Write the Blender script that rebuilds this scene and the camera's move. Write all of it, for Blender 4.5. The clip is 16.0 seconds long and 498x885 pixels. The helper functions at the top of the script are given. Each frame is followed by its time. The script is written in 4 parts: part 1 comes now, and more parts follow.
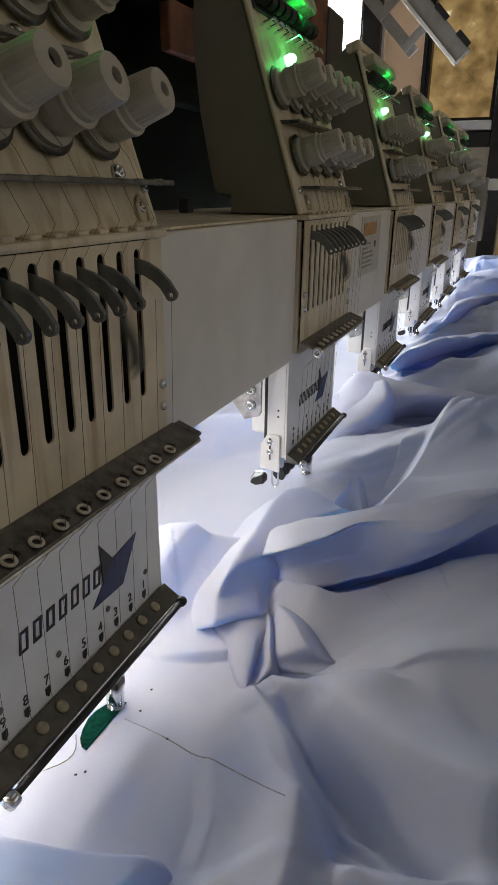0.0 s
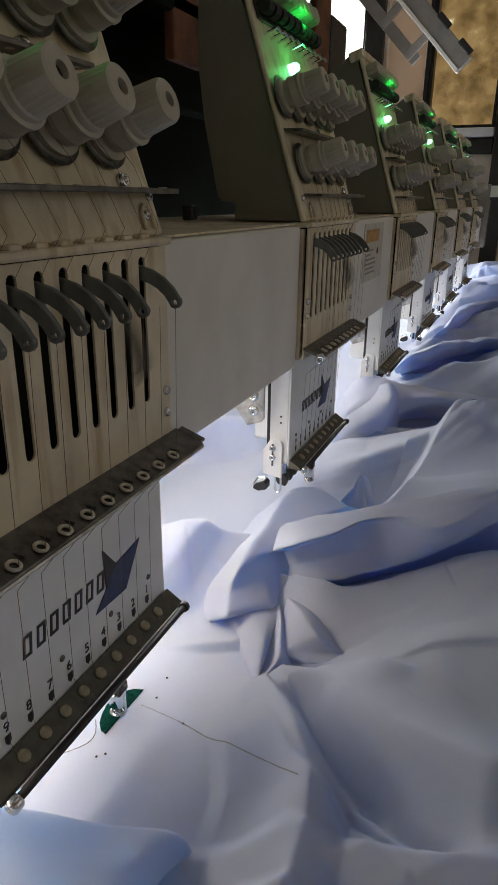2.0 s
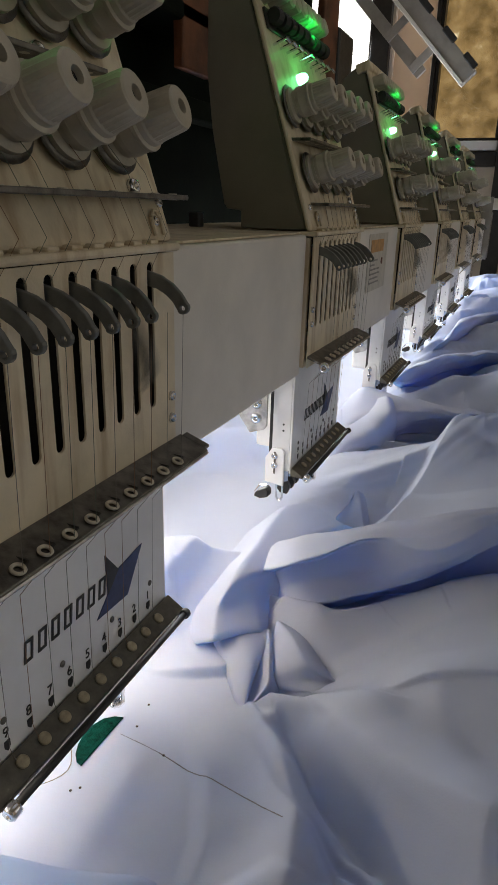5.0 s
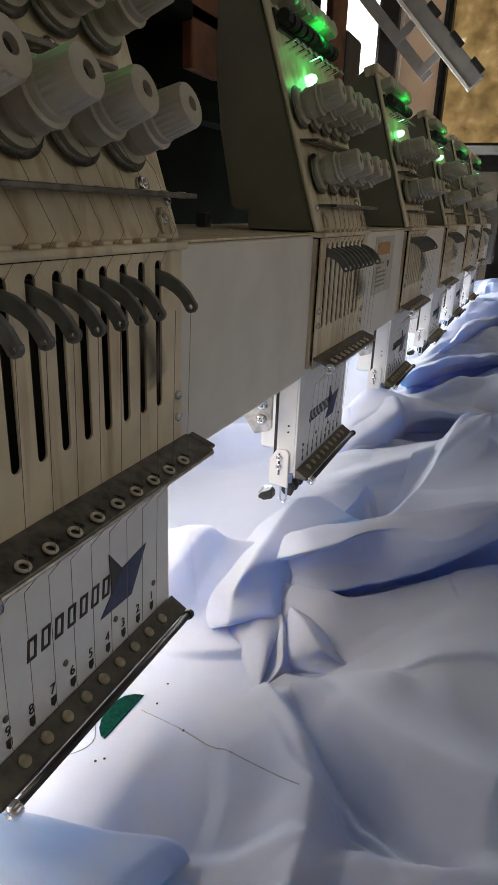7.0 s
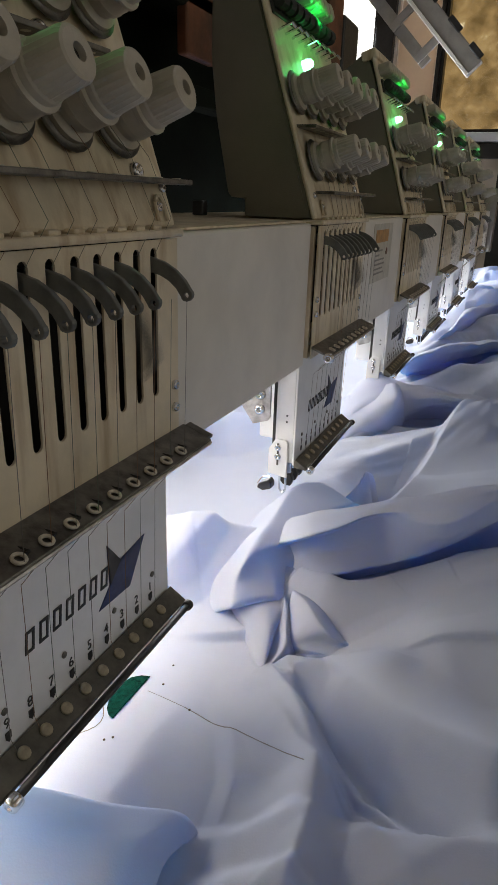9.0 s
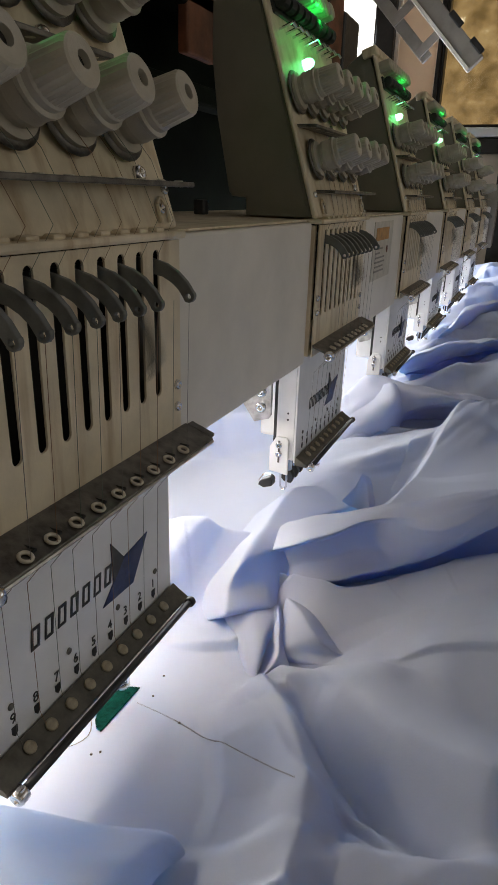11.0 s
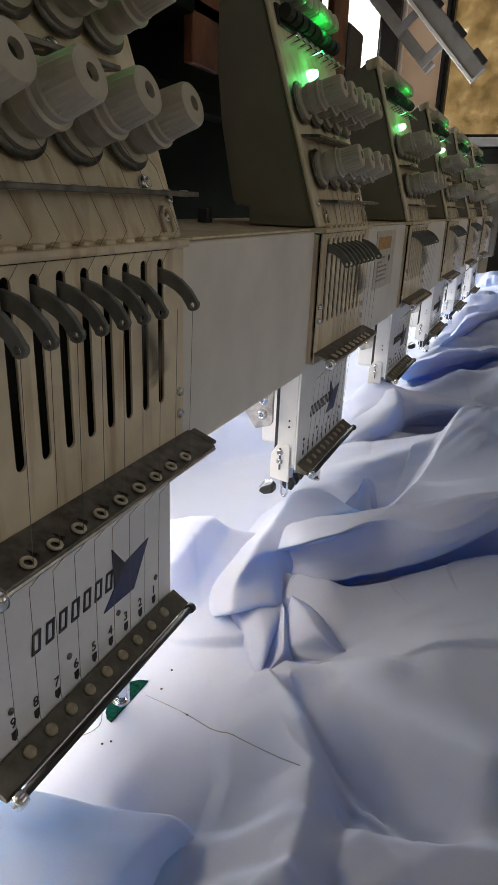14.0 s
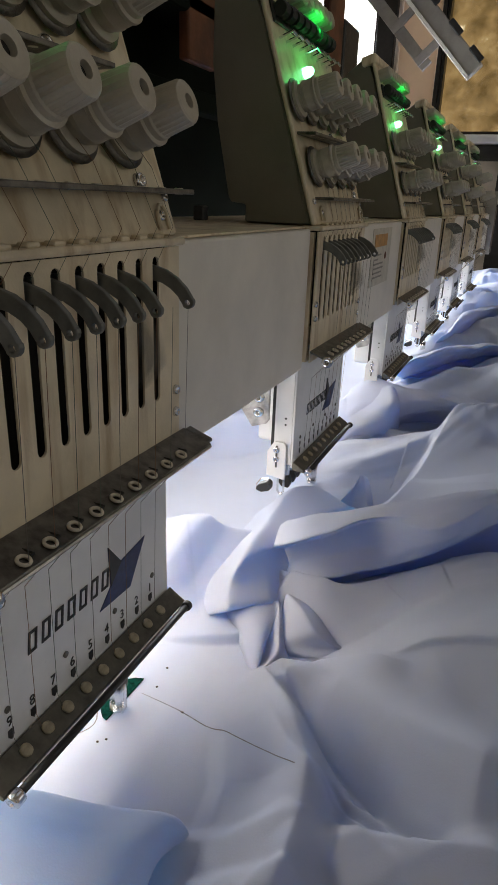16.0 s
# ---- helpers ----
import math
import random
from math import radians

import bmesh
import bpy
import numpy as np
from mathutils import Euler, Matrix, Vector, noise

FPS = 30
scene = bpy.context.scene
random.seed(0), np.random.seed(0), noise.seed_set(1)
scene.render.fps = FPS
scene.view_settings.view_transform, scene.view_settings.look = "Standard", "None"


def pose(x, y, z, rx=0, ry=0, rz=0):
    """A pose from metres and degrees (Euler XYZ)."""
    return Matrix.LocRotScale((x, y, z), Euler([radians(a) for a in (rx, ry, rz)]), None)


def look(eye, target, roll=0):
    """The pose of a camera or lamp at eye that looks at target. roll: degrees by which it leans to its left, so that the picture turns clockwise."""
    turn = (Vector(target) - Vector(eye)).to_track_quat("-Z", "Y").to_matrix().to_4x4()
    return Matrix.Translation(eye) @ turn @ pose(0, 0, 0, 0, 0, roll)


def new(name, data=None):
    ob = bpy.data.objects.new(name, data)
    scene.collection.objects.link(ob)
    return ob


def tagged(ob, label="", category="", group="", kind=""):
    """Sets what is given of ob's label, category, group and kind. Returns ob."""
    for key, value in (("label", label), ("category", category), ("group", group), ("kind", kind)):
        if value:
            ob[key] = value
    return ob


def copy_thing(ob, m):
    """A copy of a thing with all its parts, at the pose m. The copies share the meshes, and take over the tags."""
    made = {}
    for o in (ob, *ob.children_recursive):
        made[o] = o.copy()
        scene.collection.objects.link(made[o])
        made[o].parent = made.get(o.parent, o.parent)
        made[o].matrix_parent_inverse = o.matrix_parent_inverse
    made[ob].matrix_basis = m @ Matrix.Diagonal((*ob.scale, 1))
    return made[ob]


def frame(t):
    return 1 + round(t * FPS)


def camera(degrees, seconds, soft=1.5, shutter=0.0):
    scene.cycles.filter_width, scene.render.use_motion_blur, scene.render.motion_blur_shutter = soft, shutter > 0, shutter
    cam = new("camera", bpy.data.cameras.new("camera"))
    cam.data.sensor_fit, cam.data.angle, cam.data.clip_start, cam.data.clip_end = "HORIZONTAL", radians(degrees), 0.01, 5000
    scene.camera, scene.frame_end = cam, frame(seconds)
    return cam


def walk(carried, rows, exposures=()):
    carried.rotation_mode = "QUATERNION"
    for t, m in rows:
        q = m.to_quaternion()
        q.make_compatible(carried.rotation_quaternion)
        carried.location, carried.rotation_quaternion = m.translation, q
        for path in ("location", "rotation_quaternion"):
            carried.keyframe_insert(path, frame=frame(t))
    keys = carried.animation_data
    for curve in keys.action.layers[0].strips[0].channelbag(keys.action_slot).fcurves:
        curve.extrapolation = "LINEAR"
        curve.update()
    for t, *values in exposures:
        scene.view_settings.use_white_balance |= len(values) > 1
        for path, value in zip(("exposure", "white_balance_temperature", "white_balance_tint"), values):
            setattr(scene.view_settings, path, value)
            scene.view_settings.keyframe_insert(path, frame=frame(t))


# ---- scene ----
cam = camera(42.05, 16.0, soft=1.4, shutter=0.4)
# seconds, place, yaw, pitch, roll of the hand-held camera
ROWS = [
    (0, 0.1487, -0.2292, 1.0867, 22.51, -21.21, -0.60),
    (0.5, 0.1488, -0.2296, 1.0868, 22.64, -21.09, -0.70),
    (1, 0.1485, -0.2300, 1.0870, 22.65, -20.95, -0.70),
    (1.5, 0.1487, -0.2303, 1.0874, 22.74, -20.84, -0.67),
    (2, 0.1490, -0.2306, 1.0875, 22.76, -20.73, -0.66),
    (2.5, 0.1482, -0.2305, 1.0875, 22.79, -20.62, -0.92),
    (3, 0.1474, -0.2307, 1.0871, 22.87, -20.57, -1.20),
    (3.5, 0.1474, -0.2310, 1.0870, 23.02, -20.40, -1.26),
    (4, 0.1475, -0.2311, 1.0872, 23.03, -20.34, -1.22),
    (6.5, 0.1447, -0.2314, 1.0860, 23.12, -19.71, -2.38),
    (7, 0.1448, -0.2310, 1.0855, 23.43, -19.84, -2.08),
    (7.5, 0.1450, -0.2301, 1.0855, 23.40, -20.06, -2.01),
    (8, 0.1451, -0.2307, 1.0857, 23.22, -19.97, -2.11),
    (8.5, 0.1448, -0.2294, 1.0847, 23.23, -20.41, -1.94),
    (9, 0.1446, -0.2289, 1.0845, 23.24, -20.68, -1.73),
    (11.5, 0.1459, -0.2319, 1.0877, 23.30, -21.09, -1.63),
    (12, 0.1465, -0.2319, 1.0881, 23.51, -21.10, -1.53),
    (12.5, 0.1462, -0.2320, 1.0877, 23.50, -20.94, -1.71),
    (13, 0.1458, -0.2323, 1.0878, 23.49, -20.80, -1.82),
    (13.5, 0.1458, -0.2334, 1.0883, 23.53, -20.49, -2.06),
    (14, 0.1454, -0.2330, 1.0881, 23.52, -20.51, -2.11),
    (14.5, 0.1457, -0.2332, 1.0883, 23.56, -20.58, -2.15),
    (15, 0.1455, -0.2328, 1.0883, 23.54, -20.74, -2.11),
    (15.5, 0.1458, -0.2328, 1.0881, 23.38, -20.66, -2.10),
    (16, 0.1460, -0.2329, 1.0882, 23.25, -20.70, -2.09),
]
walk(cam, [(t, pose(x, y, z, 90 + pitch, roll, yaw)) for t, x, y, z, yaw, pitch, roll in ROWS],
     exposures=[(0.0, 0.0), (1.5, -0.10), (2.5, -0.16), (3.2, 0.0), (6.5, 0.10), (9.0, 0.14), (12.5, 0.14), (16.0, 0.10)])

BASE = 0.90            # height of the needle marks above the floor
PITCH = 0.3209         # from head to head
HEADS = 6
NEEDLE = 0.012         # from needle to needle

# ---- world and lights ----
world = bpy.data.worlds.new("overcast_sky")
scene.world = world
world.use_nodes = True
wn = world.node_tree.nodes
sky = wn.new("ShaderNodeTexSky")
sky.sky_type = "NISHITA"
sky.sun_disc = False
sky.sun_elevation = radians(40)
sky.sun_rotation = radians(250)
world.node_tree.links.new(sky.outputs[0], wn["Background"].inputs[0])
wn["Background"].inputs[1].default_value = 0.08


def area(name, m, sx, sy, power, color):
    la = bpy.data.lights.new(name, "AREA")
    la.shape, la.size, la.size_y, la.energy, la.color = "RECTANGLE", sx, sy, power, color
    ob = new(name, la)
    ob.matrix_world = m
    return ob


# daylight in the window behind the machine and in the end window
area("window_daylight", look((-0.98, 1.55, 1.10), (0.10, 0.25, 0.86)), 2.2, 0.5, 38, (0.90, 0.94, 1.0))
area("end_window_daylight", look((-0.86, 3.10, 1.80), (0.1, 0.3, 0.86)), 0.35, 1.0, 6, (0.93, 0.96, 1.0))
# warm fill, added as if from an unseen doorway behind the camera
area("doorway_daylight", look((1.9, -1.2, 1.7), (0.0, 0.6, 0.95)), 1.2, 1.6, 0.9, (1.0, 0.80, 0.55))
# low fill for the machine fronts, from an unseen opening added across the aisle
area("aisle_window_daylight", look((2.42, 1.0, 1.45), (0.0, 0.7, 1.08)), 2.4, 0.8, 3.0, (1.0, 0.81, 0.55))
# the strip light under the beam
area("strip_light_far", pose(-0.085, 0.97, BASE + 0.0640, 0, -12, 0), 0.022, 1.68, 1.4, (1.0, 0.95, 0.86))
area("strip_light_near", pose(-0.085, -0.12, BASE + 0.0640, 0, -12, 0), 0.022, 0.46, 0.95, (1.0, 0.92, 0.80))
# overhead fill for the cloth, from an unseen roof opening added over the aisle
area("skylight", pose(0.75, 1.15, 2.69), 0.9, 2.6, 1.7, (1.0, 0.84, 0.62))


def green_lamp(p, power):
    la = bpy.data.lights.new("indicator_glow", "POINT")
    la.energy, la.color, la.shadow_soft_size = power, (0.01, 1.0, 0.10), 0.003
    new("indicator_glow", la).location = p


# green indicator lamps on every head
for k in range(HEADS):
    green_lamp((-0.0130, -0.068 + k * PITCH, BASE + 0.2760), 0.006)
    green_lamp((-0.0215, -0.040 + k * PITCH, BASE + 0.3060), 0.017)


# ---- materials ----
def mat(name, color, rough=0.5, metal=0.0, vary=0.08, scale=40.0, bump=0.0, bscale=300.0, spec=0.5, tint=None, streak=0.0):
    """A surface with large stains, fine grain and a little relief."""
    m = bpy.data.materials.new(name)
    m.use_nodes = True
    nt = m.node_tree
    b = nt.nodes["Principled BSDF"]
    b.inputs["Roughness"].default_value = rough
    b.inputs["Metallic"].default_value = metal
    b.inputs["Specular IOR Level"].default_value = spec
    tc = nt.nodes.new("ShaderNodeTexCoord")
    big = nt.nodes.new("ShaderNodeTexNoise")
    big.inputs["Scale"].default_value = scale
    big.inputs["Detail"].default_value = 6
    big.inputs["Roughness"].default_value = 0.6
    nt.links.new(tc.outputs["Object"], big.inputs["Vector"])
    ramp = nt.nodes.new("ShaderNodeValToRGB")
    lo = tint or tuple(c * (1 - 2.2 * vary) for c in color)
    hi = tuple(min(1, c * (1 + vary)) for c in color)
    ramp.color_ramp.elements[0].position, ramp.color_ramp.elements[1].position = 0.28, 0.62
    ramp.color_ramp.elements[0].color, ramp.color_ramp.elements[1].color = (*lo, 1), (*hi, 1)
    nt.links.new(big.outputs["Fac"], ramp.inputs["Fac"])
    nt.links.new(ramp.outputs["Color"], b.inputs["Base Color"])
    fine = nt.nodes.new("ShaderNodeTexNoise")
    fine.inputs["Scale"].default_value = bscale
    fine.inputs["Detail"].default_value = 4
    nt.links.new(tc.outputs["Object"], fine.inputs["Vector"])
    mr = nt.nodes.new("ShaderNodeMapRange")
    mr.inputs["To Min"].default_value, mr.inputs["To Max"].default_value = max(0.02, rough - 0.1), min(1, rough + 0.12)
    nt.links.new(fine.outputs["Fac"], mr.inputs["Value"])
    nt.links.new(mr.outputs["Result"], b.inputs["Roughness"])
    if streak:
        mp = nt.nodes.new("ShaderNodeMapping")
        mp.inputs["Scale"].default_value = (1, 1, 0.12)
        run = nt.nodes.new("ShaderNodeTexNoise")
        run.inputs["Scale"].default_value = 130
        run.inputs["Detail"].default_value = 5
        nt.links.new(tc.outputs["Object"], mp.inputs["Vector"])
        nt.links.new(mp.outputs["Vector"], run.inputs["Vector"])
        amount = nt.nodes.new("ShaderNodeMapRange")
        amount.inputs["From Min"].default_value, amount.inputs["From Max"].default_value = 0.50, 0.72
        amount.inputs["To Max"].default_value = streak
        nt.links.new(run.outputs["Fac"], amount.inputs["Value"])
        stain = nt.nodes.new("ShaderNodeMix")
        stain.data_type = "RGBA"
        stain.inputs[7].default_value = (color[0] * 0.55, color[1] * 0.42, color[2] * 0.28, 1)
        nt.links.new(amount.outputs["Result"], stain.inputs[0])
        nt.links.new(ramp.outputs["Color"], stain.inputs[6])
        nt.links.new(stain.outputs[2], b.inputs["Base Color"])
    if bump:
        bp = nt.nodes.new("ShaderNodeBump")
        bp.inputs["Strength"].default_value = bump
        bp.inputs["Distance"].default_value = 0.0006
        nt.links.new(fine.outputs["Fac"], bp.inputs["Height"])
        nt.links.new(bp.outputs["Normal"], b.inputs["Normal"])
    return m


def glow(name, color, strength, over=(0.2, 0.2, 0.2)):
    m = bpy.data.materials.new(name)
    m.use_nodes = True
    b = m.node_tree.nodes["Principled BSDF"]
    b.inputs["Base Color"].default_value = (*over, 1)
    b.inputs["Emission Color"].default_value = (*color, 1)
    b.inputs["Emission Strength"].default_value = strength
    return m


CREAM = mat("cream_paint", (0.74, 0.64, 0.47), 0.42, vary=0.10, scale=30, bump=0.25, bscale=900, streak=0.7)
BEAM_PAINT = mat("grey_white_paint", (0.76, 0.72, 0.65), 0.40, vary=0.05, scale=18, bump=0.2, bscale=700)
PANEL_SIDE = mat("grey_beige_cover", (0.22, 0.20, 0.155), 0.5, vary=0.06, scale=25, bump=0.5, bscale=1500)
WHITE = mat("white_plate_paint", (0.80, 0.80, 0.80), 0.32, vary=0.04, scale=30, bump=0.1)
STEEL = mat("worn_steel", (0.45, 0.44, 0.42), 0.32, 1.0, vary=0.2, scale=120, bump=0.2, bscale=900)
CHROME = mat("chrome", (0.75, 0.75, 0.76), 0.14, 1.0, vary=0.08, scale=90)
DARK_STEEL = mat("dark_oiled_steel", (0.16, 0.15, 0.135), 0.38, 0.8, vary=0.25, scale=150, bump=0.3, bscale=1200)
OLIVE = mat("dark_olive_strip", (0.12, 0.112, 0.09), 0.5, 0.3, vary=0.2, scale=120, bump=0.3)
LEVER = mat("grey_cast_lever", (0.17, 0.175, 0.165), 0.45, 0.5, vary=0.12, scale=140, bump=0.2)
BLACK = mat("black_plastic", (0.018, 0.018, 0.018), 0.45, vary=0.2, scale=80)
# near-black that paints in the shade inside slots and knob holes
HOLE_SHADE = mat("dark_inside", (0.03, 0.027, 0.024), 0.8, vary=0.2, scale=60)
KNOB = mat("ivory_plastic_knob", (0.45, 0.41, 0.33), 0.38, vary=0.06, scale=120, bump=0.15, bscale=1500)
BUTTON = mat("cream_ceramic", (0.60, 0.55, 0.45), 0.3, vary=0.1, scale=300)
AMBER = mat("amber_plastic", (0.36, 0.31, 0.21), 0.35, vary=0.15, scale=300)
NAVY = mat("navy_print", (0.02, 0.035, 0.12), 0.4, vary=0.2, scale=200)
INK = mat("black_print", (0.02, 0.02, 0.022), 0.45, vary=0.1, scale=200)
ORANGE = mat("orange_print", (0.50, 0.26, 0.08), 0.5, vary=0.15, scale=150)
PAPER = mat("aged_label_paper", (0.58, 0.54, 0.46), 0.55, vary=0.08, scale=120)
FADED = mat("faded_grey_print", (0.25, 0.23, 0.20), 0.55, vary=0.15, scale=200)
LED = glow("green_lamp", (0.22, 1.0, 0.42), 5.0)
TABLE = mat("white_laminate", (0.7, 0.7, 0.7), 0.4, vary=0.04, scale=8)
CONCRETE = mat("cement_floor", (0.30, 0.28, 0.25), 0.7, vary=0.15, scale=3, bump=0.6, bscale=60)
PLASTER = mat("cream_plaster", (0.55, 0.48, 0.38), 0.8, vary=0.1, scale=3, bump=0.5, bscale=80)
BOARD = mat("beige_curtain_board", (0.72, 0.63, 0.52), 0.7, vary=0.1, scale=6)
CEILING = mat("ceiling_paint", (0.45, 0.40, 0.33), 0.8, vary=0.08, scale=3)
FRAME_BLACK = mat("black_window_metal", (0.02, 0.018, 0.016), 0.4, 0.3, vary=0.2, scale=30)
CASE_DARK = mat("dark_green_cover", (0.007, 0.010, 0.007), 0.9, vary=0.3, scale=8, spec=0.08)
RUST = mat("rust_brown_plate", (0.15, 0.05, 0.018), 0.6, vary=0.3, scale=30)
GREY_ARM = mat("grey_painted_steel", (0.30, 0.28, 0.25), 0.45, 0.2, vary=0.1, scale=20)
GREEN_THREAD = mat("green_satin_stitches", (0.002, 0.036, 0.027), 0.9, vary=0.3, scale=400, bump=1.0, bscale=2500, spec=0.05)
# grey of the seam thread, also used for the crease's painted shade
SEAM_CREASE_DARK = mat("grey_pencil_crease", (0.20, 0.22, 0.30), 0.9, vary=0.2, scale=200)
THREADS = [mat("dark_grey_thread", (0.16, 0.15, 0.14), 0.6), mat("brown_thread", (0.22, 0.12, 0.07), 0.6),
           mat("grey_green_thread", (0.10, 0.14, 0.11), 0.6)]


def cloth_material():
    """Thin cotton: part of the light passes through and comes out bluer."""
    m = mat("pale_blue_cotton", (0.675, 0.686, 0.745), 0.75, vary=0.025, scale=14, bump=0.25, bscale=1400, spec=0.2)
    nt = m.node_tree
    b = nt.nodes["Principled BSDF"]
    tr = nt.nodes.new("ShaderNodeBsdfTranslucent")
    tr.inputs["Color"].default_value = (0.09, 0.49, 1.0, 1)
    mix = nt.nodes.new("ShaderNodeMixShader")
    mix.inputs[0].default_value = 0.35
    nt.links.new(b.outputs[0], mix.inputs[1])
    nt.links.new(tr.outputs[0], mix.inputs[2])
    nt.links.new(mix.outputs[0], nt.nodes["Material Output"].inputs[0])
    return m


COTTON = cloth_material()


def window_view(strength=1.1):
    """Sunlit leaves and a warm wall seen through dusty glass."""
    m = bpy.data.materials.new("outdoor_view")
    m.use_nodes = True
    nt = m.node_tree
    b = nt.nodes["Principled BSDF"]
    tc = nt.nodes.new("ShaderNodeTexCoord")
    n1 = nt.nodes.new("ShaderNodeTexNoise")
    n1.inputs["Scale"].default_value, n1.inputs["Detail"].default_value = 17, 9
    nt.links.new(tc.outputs["Object"], n1.inputs["Vector"])
    r = nt.nodes.new("ShaderNodeValToRGB")
    e = r.color_ramp.elements
    e[0].position, e[0].color = 0.30, (0.12, 0.075, 0.025, 1)
    e[1].position, e[1].color = 0.74, (1.0, 0.88, 0.6, 1)
    mid = r.color_ramp.elements.new(0.55)
    mid.color = (0.27, 0.175, 0.07, 1)
    top = r.color_ramp.elements.new(0.66)
    top.color = (0.36, 0.25, 0.11, 1)
    nt.links.new(n1.outputs["Fac"], r.inputs["Fac"])
    b.inputs["Base Color"].default_value = (0.05, 0.04, 0.03, 1)
    nt.links.new(r.outputs["Color"], b.inputs["Emission Color"])
    b.inputs["Emission Strength"].default_value = strength
    return m


def blind_material():
    m = mat("beige_blind", (0.62, 0.52, 0.41), 0.85, vary=0.08, scale=7)
    nt = m.node_tree
    tr = nt.nodes.new("ShaderNodeBsdfTranslucent")
    tr.inputs["Color"].default_value = (0.66, 0.54, 0.42, 1)
    mix = nt.nodes.new("ShaderNodeMixShader")
    mix.inputs[0].default_value = 0.5
    nt.links.new(nt.nodes["Principled BSDF"].outputs[0], mix.inputs[1])
    nt.links.new(tr.outputs[0], mix.inputs[2])
    nt.links.new(mix.outputs[0], nt.nodes["Material Output"].inputs[0])
    return m


BLIND = blind_material()
VIEW = window_view()
YARD = window_view(0.55)
BRIGHT_SKY = glow("bright_sky", (0.95, 0.97, 1.0), 2.2)


def glass_material():
    m = bpy.data.materials.new("dusty_glass")
    m.use_nodes = True
    b = m.node_tree.nodes["Principled BSDF"]
    b.inputs["Transmission Weight"].default_value = 1.0
    b.inputs["Roughness"].default_value = 0.05
    b.inputs["Base Color"].default_value = (0.9, 0.88, 0.82, 1)
    return m


GLASS = glass_material()


# ---- shape helpers ----
def finish(name, bm, material, smooth=False):
    me = bpy.data.meshes.new(name)
    bmesh.ops.recalc_face_normals(bm, faces=bm.faces)
    bm.to_mesh(me)
    bm.free()
    me.materials.append(material)
    if smooth:
        me.polygons.foreach_set("use_smooth", [True] * len(me.polygons))
    return me


def part(name, bm, material, parent=None, label="", smooth=False):
    ob = new(name, finish(name, bm, material, smooth))
    if parent is not None:
        ob.parent = parent
    if label:
        ob["label"] = label
    return ob


def thing(name, m, label, category, group=""):
    ob = new(name)
    ob.empty_display_size = 0.02
    ob.matrix_world = m
    return tagged(ob, label, category, group)


def structure(name, bm, material, label, category):
    return tagged(part(name, bm, material), label, category, kind="structure")


def box(x0, x1, y0, y1, z0, z1, bevel=0.0, bm=None, seg=2):
    own = bmesh.new()
    bmesh.ops.create_cube(own, size=1)
    for v in own.verts:
        v.co = Vector(((x0 + x1) / 2 + v.co.x * (x1 - x0), (y0 + y1) / 2 + v.co.y * (y1 - y0), (z0 + z1) / 2 + v.co.z * (z1 - z0)))
    if bevel:
        bmesh.ops.bevel(own, geom=own.edges[:], offset=bevel, segments=seg, affect="EDGES", profile=0.5)
    return merge(bm, own)


def merge(bm, own, m=None):
    if m is not None:
        bmesh.ops.transform(own, matrix=m, verts=own.verts)
    if bm is None:
        return own
    me = bpy.data.meshes.new("tmp")
    own.to_mesh(me)
    own.free()
    bm.from_mesh(me)
    bpy.data.meshes.remove(me)
    return bm


def prism(outline, axis, a, b, holes=(), bevel=0.0, bm=None):
    """An outline (list of 2D points) with holes, drawn out along an axis from a to b."""
    own = bmesh.new()

    def at(p, q):
        return {"x": (q, p[0], p[1]), "y": (p[0], q, p[1]), "z": (p[0], p[1], q)}[axis]
    edges, loops = [], []
    for loop in (outline, *holes):
        vs = [own.verts.new(at(p, a)) for p in loop]
        loops.append(vs)
        edges += [own.edges.new((vs[i], vs[(i + 1) % len(vs)])) for i in range(len(vs))]
    bmesh.ops.triangle_fill(own, use_beauty=True, use_dissolve=False, edges=edges)
    faces = own.faces[:]
    back = {}
    for vs, loop in zip(loops, (outline, *holes)):
        for v, p in zip(vs, loop):
            back[v] = own.verts.new(at(p, b))
    for fc in faces:
        own.faces.new([back[v] for v in reversed(fc.verts)])
    for vs in loops:
        for i in range(len(vs)):
            v, w = vs[i], vs[(i + 1) % len(vs)]
            own.faces.new((v, w, back[w], back[v]))
    bmesh.ops.recalc_face_normals(own, faces=own.faces)
    if bevel:
        rim = [e for e in own.edges if len(e.link_faces) == 2 and e.calc_face_angle() > 0.9]
        bmesh.ops.bevel(own, geom=rim, offset=bevel, segments=2, affect="EDGES", profile=0.5)
    return merge(bm, own)


def lathe(profile, m, n=20, bm=None, ridges=None, caps=True):
    """A turned body about its own z, from (radius, height) pairs; ridges: pairs to be fluted."""
    own = bmesh.new()
    rings = []
    for i, (r, h) in enumerate(profile):
        ring = []
        for k in range(n):
            a = 2 * math.pi * k / n
            q = r * (0.955 if ridges and i in ridges and k % 2 else 1.0)
            ring.append(own.verts.new((q * math.cos(a), q * math.sin(a), h)))
        rings.append(ring)
    for p, q in zip(rings, rings[1:]):
        for k in range(n):
            own.faces.new((p[k], p[(k + 1) % n], q[(k + 1) % n], q[k]))
    if caps:
        own.faces.new(list(reversed(rings[0])))
        own.faces.new(rings[-1])
    else:
        for k in range(n):
            own.faces.new((rings[-1][k], rings[-1][(k + 1) % n], rings[0][(k + 1) % n], rings[0][k]))
    return merge(bm, own, m)


